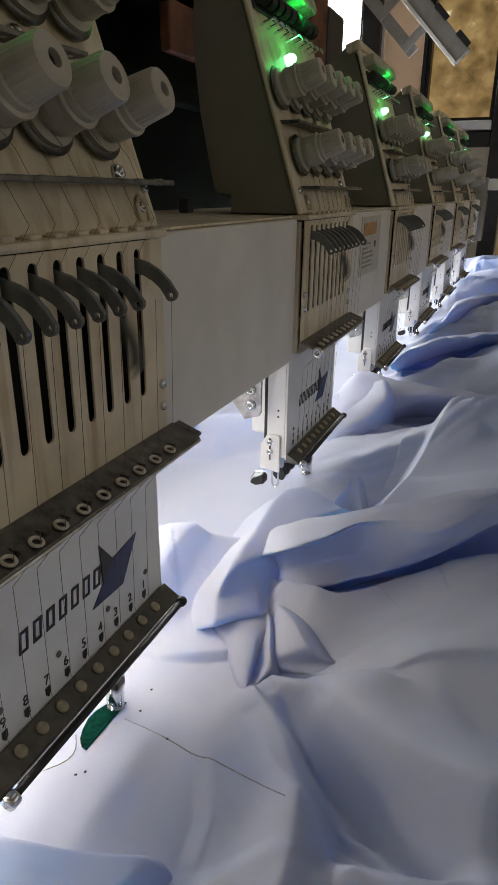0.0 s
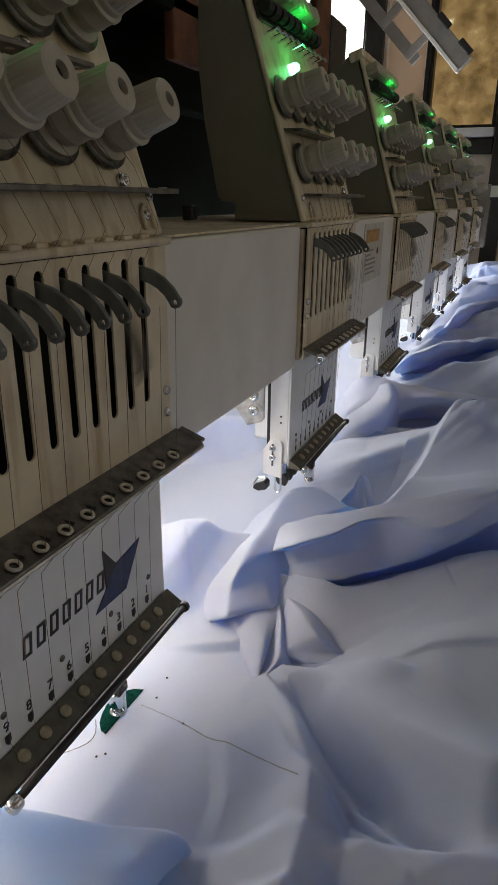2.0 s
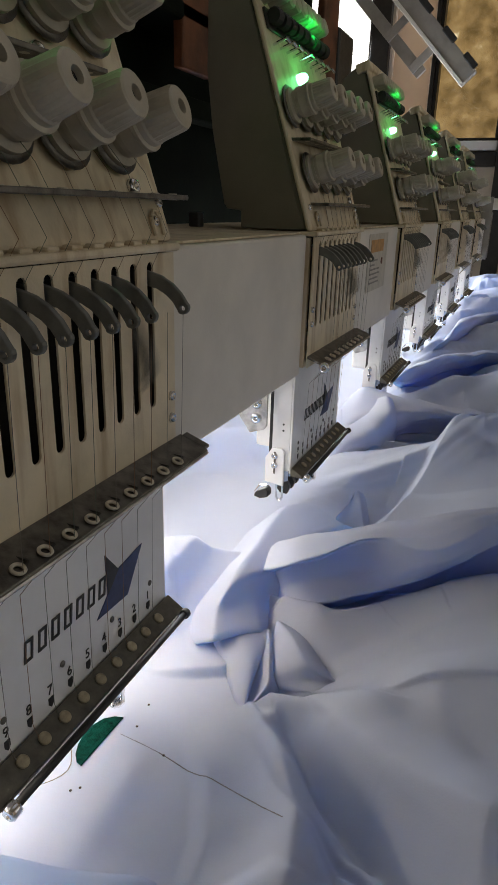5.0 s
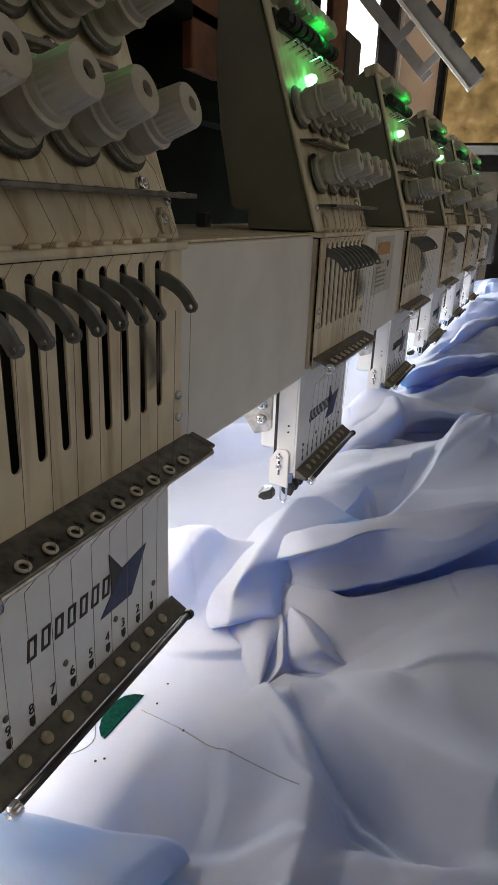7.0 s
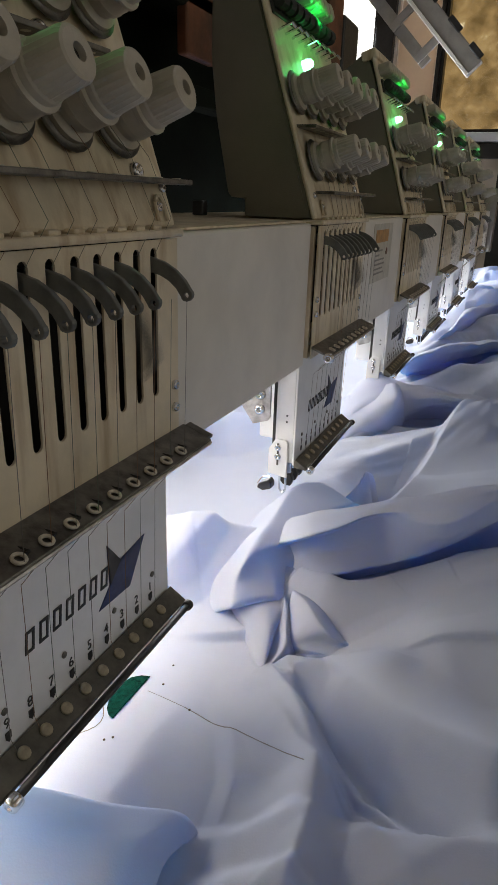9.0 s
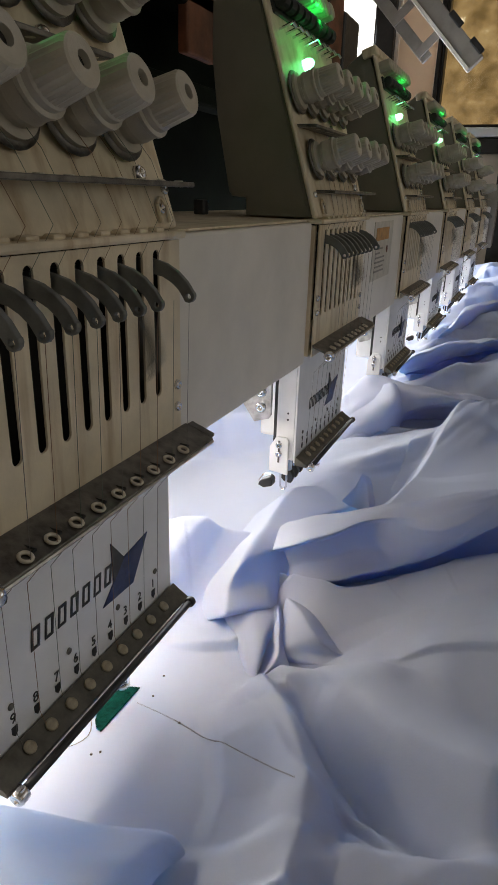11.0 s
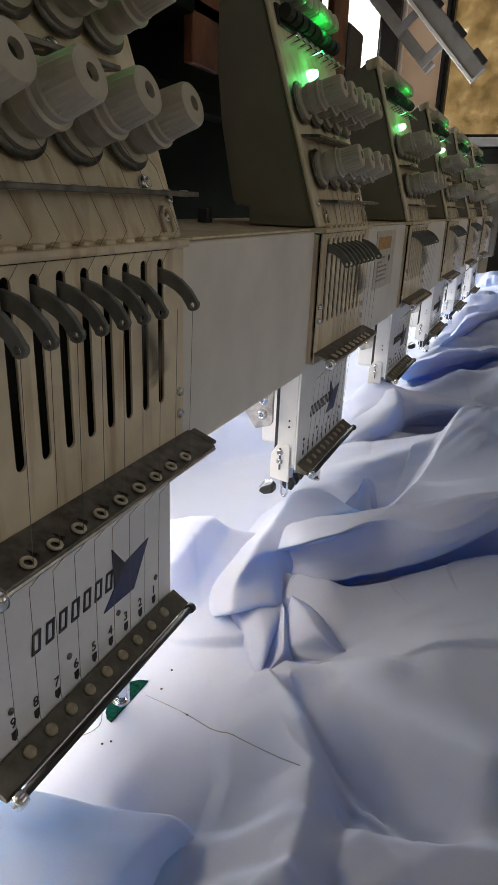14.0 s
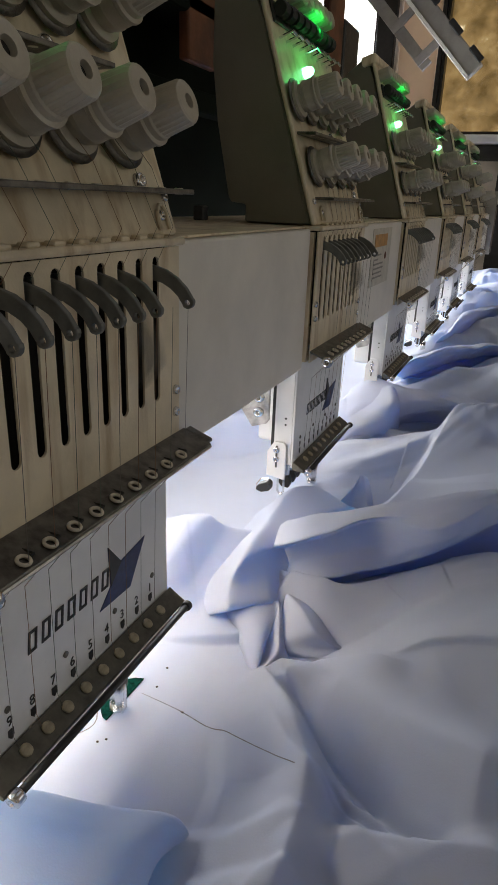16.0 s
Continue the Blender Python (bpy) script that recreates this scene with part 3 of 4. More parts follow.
    # lower strip with cream buttons and the thread bar
    st = part("button_strip", prism([(0.0002, -0.0030), (0.0012, -0.0020), (0.0098, -0.0076), (0.0098, -0.0092), (0.0002, -0.0085)], "y", -0.1120, 0.0180), OLIVE, h, "dark olive strip with amber buttons")
    sn = Vector((0.0056, 0, 0.0086)).normalized()
    tb = sn.to_track_quat("Z", "Y").to_matrix().to_4x4()
    btn = finish("button", lathe([(0.0025, 0.0), (0.0026, 0.0006), (0.0022, 0.0010), (0.0010, 0.0008)], Matrix.Identity(4), 16), AMBER, True)
    for j in range(9):
        e = new("button", btn)
        e.parent = st
        e.matrix_local = Matrix.Translation((0.0052, 0.0012 - j * NEEDLE, -0.0044)) @ tb
    bar = part("thread_bar", rod((0.0127, -0.108, -0.0090), (0.0127, 0.0150, -0.0080), 0.0016, 12), BLACK, h, "black steel rod with chrome ends", True)
    part("bar_end", lathe([(0.0024, 0), (0.0026, 0.0008), (0.0026, 0.0026), (0.0020, 0.0034)], turn_to((0.0127, 0.0135, -0.0080), (0, 1, 0)), 14), BLACK, bar, smooth=True)
    part("bar_nut", lathe([(0.0020, -0.002), (0.0030, -0.0015), (0.0031, 0.0), (0.0031, 0.0022), (0.0024, 0.0030), (0.0014, 0.0032), (0.0012, 0.0024)], turn_to((0.0127, -0.1085, -0.0092), (0, -1, -0.1)), 14), CHROME, bar, smooth=True)
    part("bar_spring", tube([(0.0112, -0.104, -0.0078), (0.0112, 0.010, -0.0068)], 0.0005, 6), CHROME, bar)
    # idle needle clamps under the housing
    for j in range(9):
        y = -j * NEEDLE
        if j != 1:
            nb = part("needle_clamp", lathe([(0.0018, 0.012), (0.0018, 0.002), (0.0036, 0.0018), (0.0036, -0.008), (0.0016, -0.0095), (0.0006, -0.018)], Matrix.Translation((-0.0105, y, -0.012)), 10), CHROME, h)
            part("presser_foot", prism([(-0.0150, -0.0205), (-0.0070, -0.0200), (-0.0045, -0.0250), (-0.0065, -0.0310), (-0.0125, -0.0305), (-0.0165, -0.0260)],
                                       "y", y - 0.0026, y + 0.0026, bevel=0.0007), BLACK, nb, "black presser foot")
    part("wire_loop", tube([(-0.0120, -0.1090, -0.014), (-0.0120, -0.1085, -0.0295), (-0.0105, -0.1080, -0.0325), (-0.0085, -0.1080, -0.0325),
                            (-0.0070, -0.1085, -0.0295), (-0.0070, -0.1090, -0.014)], 0.0009, 8), CHROME, h)
    part("thread_holder", prism([(-0.030, -0.0290), (-0.0215, -0.0245), (-0.0190, -0.0270), (-0.0190, -0.0320), (-0.026, -0.0345), (-0.031, -0.0330)], "y", -0.109, -0.100, bevel=0.001), BLACK, h, "black rubber thread holder")
    part("holder_wire", tube([(-0.030, -0.1085, -0.029), (-0.026, -0.1085, -0.0225), (-0.020, -0.1085, -0.0215)], 0.0009, 6), CHROME, h)
    # the working needle: bar, clamp and clear foot move together
    mv = new("needle_bar_moving", finish("needle_bar", lathe([(0.0018, 0.045), (0.0018, 0.012), (0.0042, 0.0118), (0.0046, 0.0100), (0.0046, 0.0035), (0.0032, 0.0020), (0.0030, 0.0)], Matrix.Identity(4), 16), CHROME, True))
    mv.parent = h
    mv.location = (-0.0128, -NEEDLE, -0.0600)
    part("foot_ring", lathe([(0.0032, -0.0012), (0.0046, -0.0010), (0.0046, 0.0004), (0.0030, 0.0008), (0.0018, 0.0004), (0.0018, -0.0008)], Matrix.Translation((0, 0, -0.0012)), 18), CHROME, mv, smooth=True)
    part("foot_prong", box(-0.0046, -0.0034, -0.0010, 0.0010, 0.0, 0.010), CHROME, mv)
    part("foot_prong", box(0.0034, 0.0046, -0.0010, 0.0010, 0.0, 0.010), CHROME, mv)
    part("clamp_block", box(-0.0040, 0.0040, -0.0035, 0.0045, 0.0105, 0.0165, 0.001), BLACK, mv)
    # threads
    for j in range(9):
        y = -j * NEEDLE
        m = THREADS[(j * 2 + j // 3) % 3]
        part("thread", tube([(0.0245, y - 0.0066, 0.149), (0.0238, y - 0.0080, 0.0845)], 0.00011, 4), m, h)
        part("thread", tube([(0.0235, y - 0.0080, 0.0830), (0.0080, y - 0.0062, 0.064), (0.0050, y - 0.0036, 0.006), (0.0046, y - 0.0010, -0.002)], 0.00011, 4), m, h)
        part("thread", tube([on_panel(0.042, y - 0.010, 0.006), on_panel(0.0235, y - 0.008, 0.013), on_panel(0.003, y + 0.004, 0.0085), (0.0105, y - 0.0066, 0.163)], 0.00011, 4), m, h)
    return h


first = head()
heads = [first] + [copy_thing(first, pose(0, k * PITCH, BASE)) for k in range(1, HEADS)]


def bracket():
    b = thing("beam_bracket", pose(0, 0, BASE), "bare steel plate bolted under the beam", "bracket", "brackets under the beam")
    part("plate", prism([(-0.040, 0.0735), (-0.0165, 0.0735), (-0.0165, 0.033), (-0.0185, 0.030), (-0.030, 0.026), (-0.040, 0.040)], "y", 0.197, 0.1995, bevel=0.0005), STEEL, b)
    for z in (0.0500, 0.0385):
        screw((-0.0245, 0.1969, z), (0, -1, 0), 0.0040, b)
    return b


br = bracket()
for k in range(1, HEADS - 1):
    copy_thing(br, pose(0, k * PITCH, BASE))


def back_parts():
    c = thing("machine_back_cover", pose(0, 0, BASE), "dark green-black steel cover behind the heads", "cover")
    # panels fill the dark view and block window light; near one raised for that
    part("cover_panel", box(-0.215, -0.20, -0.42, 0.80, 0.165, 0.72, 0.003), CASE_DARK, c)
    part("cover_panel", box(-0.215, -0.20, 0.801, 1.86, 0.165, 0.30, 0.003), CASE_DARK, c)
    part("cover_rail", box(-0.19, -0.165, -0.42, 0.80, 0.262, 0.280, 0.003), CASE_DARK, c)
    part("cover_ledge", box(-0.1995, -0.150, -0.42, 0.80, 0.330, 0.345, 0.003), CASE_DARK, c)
    for y0, y1, z1 in ((0.318, 0.375, 0.45), (0.700, 0.766, 0.47)):
        part("rust_plate", box(-0.160, -0.150, y0, y1, 0.295, z1, 0.002), RUST, c, "rust-brown steel plate")
    part("relay_box", box(-0.1995, -0.148, 0.768, 0.846, 0.295, 0.424, 0.005), BLACK, c, "black plastic relay box")
    for k in range(HEADS):
        part("cable_clip", box(-0.075, -0.067, 0.185 + k * PITCH, 0.193 + k * PITCH, 0.1725, 0.182, 0.001), BLACK, c)


back_parts()


def strip_light(y0, y1):
    f = thing("strip_light", pose(0, 0, BASE), "slim white strip light fixed under the beam", "lamp")
    part("housing", box(-0.100, -0.070, y0, y1, 0.0660, 0.0733, 0.001), WHITE, f)
    for y in (y0 - 0.012, y1 + 0.001):
        part("end_cap", box(-0.101, -0.069, y, y + 0.011, 0.0650, 0.0733, 0.001), TABLE, f)


strip_light(-0.36, 0.112)
strip_light(0.138, 1.82)


def support():
    t = thing("machine_table", pose(0, 0, BASE), "white laminate machine table under the cloth", "table")
    part("table_top", box(-0.55, 0.60, -0.60, 2.75, -0.110, -0.078, 0.003), TABLE, t)
    for x in (-0.50, 0.55):
        for y in (-0.5, 1.05, 2.6):
            part("leg", box(x - 0.025, x + 0.025, y - 0.025, y + 0.025, -BASE, -0.1105, 0.003), GREY_ARM, t)
    # columns that carry the beam
    for y in (-0.40, 1.80):
        part("column", box(-0.12, -0.03, y - 0.012, y + 0.05, -0.0775, 0.0730, 0.004), GREY_ARM, t)


support()


# ---- the cloth ----
def smooth(a, b, x):
    t = np.clip((x - a) / (b - a), 0, 1)
    return t * t * (3 - 2 * t)


def fold(X, Y, line, left, right, sharp=1.0):
    """Height of a fold that runs along a line of (x, y, height), with its width to the left and to the right of the way it runs.
    sharp 1 gives a crisp crest between flat flanks, more gives a round or flat-topped one."""
    best = np.full(X.shape, 1e9)
    out = np.zeros(X.shape)
    for (ax, ay, ah), (bx, by, bh) in zip(line, line[1:]):
        dx, dy = bx - ax, by - ay
        L2 = dx * dx + dy * dy
        t = np.clip(((X - ax) * dx + (Y - ay) * dy) / L2, 0, 1)
        px, py = X - (ax + t * dx), Y - (ay + t * dy)
        dist = np.hypot(px, py)
        turn = 0.5 + 0.5 * np.tanh((dx * py - dy * px) / math.sqrt(L2) / 0.0015)
        w = right + (left - right) * turn
        if sharp == 1.0:
            u = np.sqrt((dist / w) ** 2 + 0.004) / 1.45
            q = np.clip(1.04 - u, 0, 1)
            val = (ah + t * (bh - ah)) * (0.55 * q + 0.45 * q * q * (3 - 2 * q))
        else:
            val = (ah + t * (bh - ah)) * np.exp(-(dist / w) ** sharp)
        take = dist < best
        out = np.where(take, val, out)
        best = np.minimum(best, dist)
    return out


FLAT = -0.0620


def shift(line, dx, dy, dz):
    return [(x + dx, y + dy, z + dz) for x, y, z in line]


def between(p, q, t, dz=0.0):
    return [tuple(u + (v - u) * t + (dz if i == 2 else 0) for i, (u, v) in enumerate(zip(a, b))) for a, b in zip(p, q)]


def spline(P, n, crisp=None):
    """Points along a smooth curve through the rows of P; at crisp rows the curve has a corner."""
    k = len(P)
    chord = P[1:] - P[:-1]
    into = np.concatenate([chord[:1], chord])
    out = np.concatenate([chord, chord[-1:]])
    mean = 0.5 * (into + out)
    c = np.zeros(k) if crisp is None else np.array(crisp, float)
    c = c.reshape((-1,) + (1,) * (P.ndim - 1))
    t_in, t_out = mean * (1 - c) + into * c, mean * (1 - c) + out * c
    rows = []
    for i in range(k - 1):
        for j in range(n):
            t = j / n
            rows.append(P[i] * (1 + 2 * t) * (1 - t) ** 2 + t_out[i] * t * (1 - t) ** 2 + P[i + 1] * t * t * (3 - 2 * t) + t_in[i + 1] * t * t * (t - 1))
    return np.array(rows + [P[-1]])


def drape(lines, crisp, along=16, across=8, slack=0.0006):
    """A piece of cloth hung over crease lines that run side by side, with corners at the crisp ones."""
    P = np.array(lines, float)
    G = spline(P, across, crisp)
    G = spline(np.swapaxes(G, 0, 1), along)
    x, y = G[..., 0], G[..., 1]
    pucker = np.sin(61 * x + 2 * np.sin(47 * y)) * np.sin(53 * y + 2 * np.sin(71 * x)) + 0.6 * np.sin(130 * (x + 0.5 * y) + 2 * np.sin(60 * y))
    G[..., 2] += slack * pucker
    return G


def blocking_layer(G, dy, dz):
    """An added copy of a hanging fold, just inside it, that blocks light coming through."""
    H = G.copy()
    H[..., 1] += dy
    H[..., 2] += dz
    return H


def draped_folds():
    """The folds that hang over: each is a ridge, the creases below it, an overhanging lip and the tuck beneath."""
    out = []
    # the broad fold that runs to the operator's side
    ridge = [(-0.001, 0.147, -0.038), (0.024, 0.132, -0.024), (0.043, 0.140, -0.018), (0.077, 0.153, -0.010), (0.117, 0.161, 0.003), (0.151, 0.162, 0.016), (0.183, 0.176, 0.022), (0.237, 0.214, 0.026)]
    crease = [(0.013, 0.114, -0.036), (0.033, 0.102, -0.022), (0.052, 0.111, -0.015), (0.080, 0.143, -0.011), (0.119, 0.149, -0.002), (0.152, 0.161, 0.013), (0.184, 0.175, 0.020), (0.238, 0.216, 0.023)]
    tuck = [(0.014, 0.125, -0.045), (0.028, 0.119, -0.034), (0.049, 0.128, -0.026), (0.080, 0.147, -0.014), (0.122, 0.143, -0.009), (0.152, 0.160, 0.010), (0.184, 0.178, 0.016), (0.239, 0.216, 0.020)]
    belly = [(0.015, 0.125, -0.055), (0.030, 0.113, -0.044), (0.050, 0.123, -0.038), (0.082, 0.144, -0.033), (0.126, 0.147, -0.019), (0.153, 0.161, 0.004), (0.185, 0.183, 0.010), (0.241, 0.221, 0.014)]
    lip = [(0.017, 0.119, -0.060), (0.032, 0.106, -0.048), (0.056, 0.106, -0.044), (0.085, 0.137, -0.047), (0.122, 0.158, -0.034), (0.155, 0.161, -0.006), (0.187, 0.188, 0.000), (0.244, 0.227, 0.004)]
    out.append(drape([shift(ridge, -0.02, 0.06, -0.05), shift(ridge, -0.006, 0.024, -0.010), ridge, crease, tuck, belly, lip, shift(lip, -0.002, 0.016, -0.006), shift(lip, 0, 0.040, -0.020), shift(lip, 0, 0.05, -0.05)],
                     [0, 0, 0.4, 1, 1, 0.6, 0.9, 0, 0, 0], 14, 8))
    # its rolled end by the first machine, with the column that hangs from it
    crest = [(0.015, 0.216, -0.030), (0.001, 0.198, -0.030), (0.006, 0.134, -0.026), (0.008, 0.098, -0.026), (0.011, 0.073, -0.027), (0.010, 0.062, -0.036), (0.014, 0.050, -0.046), (0.002, 0.077, -0.064)]
    edge = [(0.048, 0.204, -0.036), (0.033, 0.172, -0.034), (0.022, 0.133, -0.031), (0.021, 0.110, -0.031), (0.018, 0.096, -0.032), (0.026, 0.085, -0.040), (0.034, 0.072, -0.049), (0.025, 0.096, -0.064)]
    column = [(0.055, 0.228, -0.050), (0.041, 0.180, -0.045), (0.031, 0.147, -0.040), (0.025, 0.125, -0.037), (0.030, 0.114, -0.042), (0.032, 0.103, -0.050), (0.036, 0.082, -0.055), (0.029, 0.100, -0.066)]
    out.append(drape([shift(crest, -0.040, 0.022, -0.042), shift(crest, -0.014, 0.008, -0.013), crest, between(crest, edge, 0.5, 0.001), edge, column, shift(column, 0.012, 0.012, -0.02)],
                     [0, 0, 0.5, 0, 0.9, 0.8, 0], 12, 8))
    # pointed flap below it
    rim = [(0.011, 0.062, -0.050), (0.017, 0.055, -0.053), (0.029, 0.040, -0.056), (0.040, 0.025, -0.059), (0.046, 0.019, -0.061)]
    swell = [(0.024, 0.066, -0.047), (0.033, 0.053, -0.049), (0.041, 0.041, -0.0505), (0.045, 0.027, -0.0565), (0.046, 0.018, -0.060)]
    inner = [(0.035, 0.077, -0.050), (0.039, 0.070, -0.052), (0.041, 0.057, -0.055), (0.042, 0.042, -0.060), (0.046, 0.019, -0.0605)]
    back = [(0.037, 0.079, -0.050), (0.042, 0.067, -0.050), (0.048, 0.051, -0.051), (0.052, 0.038, -0.055), (0.046, 0.020, -0.061)]
    out.append(drape([shift(rim, -0.006, 0.004, -0.012), rim, swell, inner, back, shift(back, 0.006, 0.006, -0.014)], [0, 0.8, 0.1, 1, 0.8, 0], 12, 7, 0.0002))
    # cone beside the flap, lit on one flank and shaded on the other
    crest = [(0.034, 0.095, -0.051), (0.054, 0.071, -0.045), (0.067, 0.056, -0.046), (0.078, 0.055, -0.053), (0.098, 0.066, -0.064)]
    foot = [(0.034, 0.090, -0.056), (0.041, 0.069, -0.058), (0.046, 0.051, -0.060), (0.056, 0.047, -0.060), (0.085, 0.047, -0.058)]
    out.append(drape([shift(foot, -0.002, 0.002, -0.012), foot, between(foot, crest, 0.5, 0.002), crest, shift(crest, 0.006, 0.008, -0.006), shift(crest, 0.012, 0.020, -0.022), shift(crest, 0.012, 0.03, -0.04)],
                     [0, 0.5, 0, 0.5, 0, 0, 0], 12, 7, 0.0003))
    # folds by the following machines
    ridge = [(-0.034, 0.463, -0.035), (-0.016, 0.510, -0.014), (0.020, 0.495, -0.014), (0.049, 0.489, -0.015), (0.093, 0.491, -0.018), (0.148, 0.493, -0.020)]
    crease = [(-0.021, 0.414, -0.045), (-0.001, 0.442, -0.024), (0.025, 0.450, -0.022), (0.049, 0.474, -0.021), (0.090, 0.487, -0.022), (0.149, 0.493, -0.022)]
    lip = [(-0.015, 0.384, -0.058), (0.011, 0.409, -0.054), (0.024, 0.436, -0.050), (0.050, 0.477, -0.036), (0.093, 0.492, -0.028), (0.149, 0.496, -0.026)]
    out.append(drape([shift(ridge, -0.02, 0.10, -0.05), shift(ridge, -0.004, 0.035, -0.008), ridge, crease, lip, shift(lip, -0.004, 0.03, -0.01), shift(lip, 0, 0.04, -0.03)],
                     [0, 0, 0.2, 0.6, 0.8, 0, 0], 12, 7, 0.0012))
    left = [(-0.030, 0.464, -0.030), (-0.023, 0.428, -0.040), (-0.020, 0.406, -0.052), (-0.016, 0.386, -0.060)]
    dip = [(-0.010, 0.495, -0.024), (0.003, 0.440, -0.026), (0.006, 0.412, -0.038), (0.002, 0.407, -0.056)]
    roll = [(0.020, 0.481, -0.010), (0.032, 0.438, -0.012), (0.030, 0.426, -0.026), (0.023, 0.425, -0.050)]
    out.append(drape([shift(left, -0.02, 0.03, -0.02), left, dip, roll, shift(roll, 0.006, 0.012, -0.008), shift(roll, 0.004, 0.05, -0.04)], [0, 0.2, 0, 0.5, 0.3, 0], 10, 8, 0.0006))
    ridge = [(-0.001, 0.636, -0.030), (0.031, 0.650, -0.006), (0.066, 0.715, -0.004), (0.120, 0.761, -0.002), (0.178, 0.820, 0.0)]
    crease = [(0.001, 0.653, -0.040), (0.035, 0.663, -0.020), (0.069, 0.722, -0.014), (0.120, 0.771, -0.008), (0.179, 0.819, -0.004)]
    lip = [(0.002, 0.662, -0.042), (0.039, 0.680, -0.028), (0.068, 0.739, -0.025), (0.121, 0.788, -0.018), (0.181, 0.831, -0.012)]
    out.append(drape([shift(ridge, -0.02, 0.14, -0.05), shift(ridge, -0.004, 0.05, -0.008), ridge, crease, lip, shift(lip, -0.004, 0.04, -0.01), shift(lip, 0, 0.05, -0.03)],
                     [0, 0, 0.3, 0.5, 0.8, 0, 0], 10, 6, 0.0015))
    ridge = [(0.010, 0.944, -0.045), (0.032, 0.960, -0.020), (0.046, 1.041, -0.002), (0.097, 1.152, 0.0), (0.167, 1.276, 0.0)]
    crease = [(0.013, 0.962, -0.050), (0.035, 0.979, -0.030), (0.053, 1.028, -0.014), (0.098, 1.168, -0.010), (0.168, 1.277, -0.006)]
    lip = [(0.018, 0.986, -0.055), (0.035, 1.013, -0.042), (0.055, 1.062, -0.034), (0.092, 1.182, -0.024), (0.170, 1.291, -0.016)]
    out.append(drape([shift(ridge, -0.03, 0.20, -0.05), shift(ridge, -0.006, 0.08, -0.008), ridge, crease, lip, shift(lip, -0.004, 0.06, -0.01), shift(lip, 0, 0.08, -0.03)],
                     [0, 0, 0.3, 0.5, 0.8, 0, 0], 10, 6, 0.002))
    # roll of slack cloth in front of the stretched part
    crest = [(-0.010, -0.111, -0.034), (0.002, -0.107, -0.036), (0.021, -0.100, -0.040), (0.038, -0.092, -0.044), (0.049, -0.085, -0.048), (0.055, -0.082, -0.054), (0.060, -0.083, -0.062)]
    band = [(-0.004, -0.116, -0.031), (0.009, -0.114, -0.033), (0.023, -0.110, -0.036), (0.033, -0.105, -0.039), (0.044, -0.098, -0.042), (0.051, -0.092, -0.047), (0.056, -0.089, -0.058)]
    out.append(drape([shift(crest, 0.0, 0.004, -0.035), shift(crest, 0.0, 0.003, -0.006), crest, band, shift(band, 0.0, -0.02, 0.004), shift(band, 0.01, -0.06, -0.01), shift(band, 0.01, -0.10, -0.05)],
                     [0, 0, 0.6, 0.6, 0, 0, 0], 12, 7, 0.0005))
    # small pinched peak behind the broad fold
    foot = [(0.029, 0.254, -0.064), (0.034, 0.251, -0.066), (0.043, 0.247, -0.066), (0.054, 0.244, -0.064)]
    top = [(0.029, 0.256, -0.057), (0.036, 0.269, -0.048), (0.040, 0.282, -0.042), (0.055, 0.246, -0.057)]
    out.append(drape([foot, top, shift(top, 0.004, 0.008, -0.006), shift(top, 0.006, 0.012, -0.02)], [0, 1, 0, 0], 8, 5, 0.0))
    # added inner copies darken the gaps under the broad and far folds
    return out + [blocking_layer(out[0][:, 44:], 0.010, -0.005)] + [blocking_layer(out[k], 0.010, -0.005) for k in (4, 6, 7)]


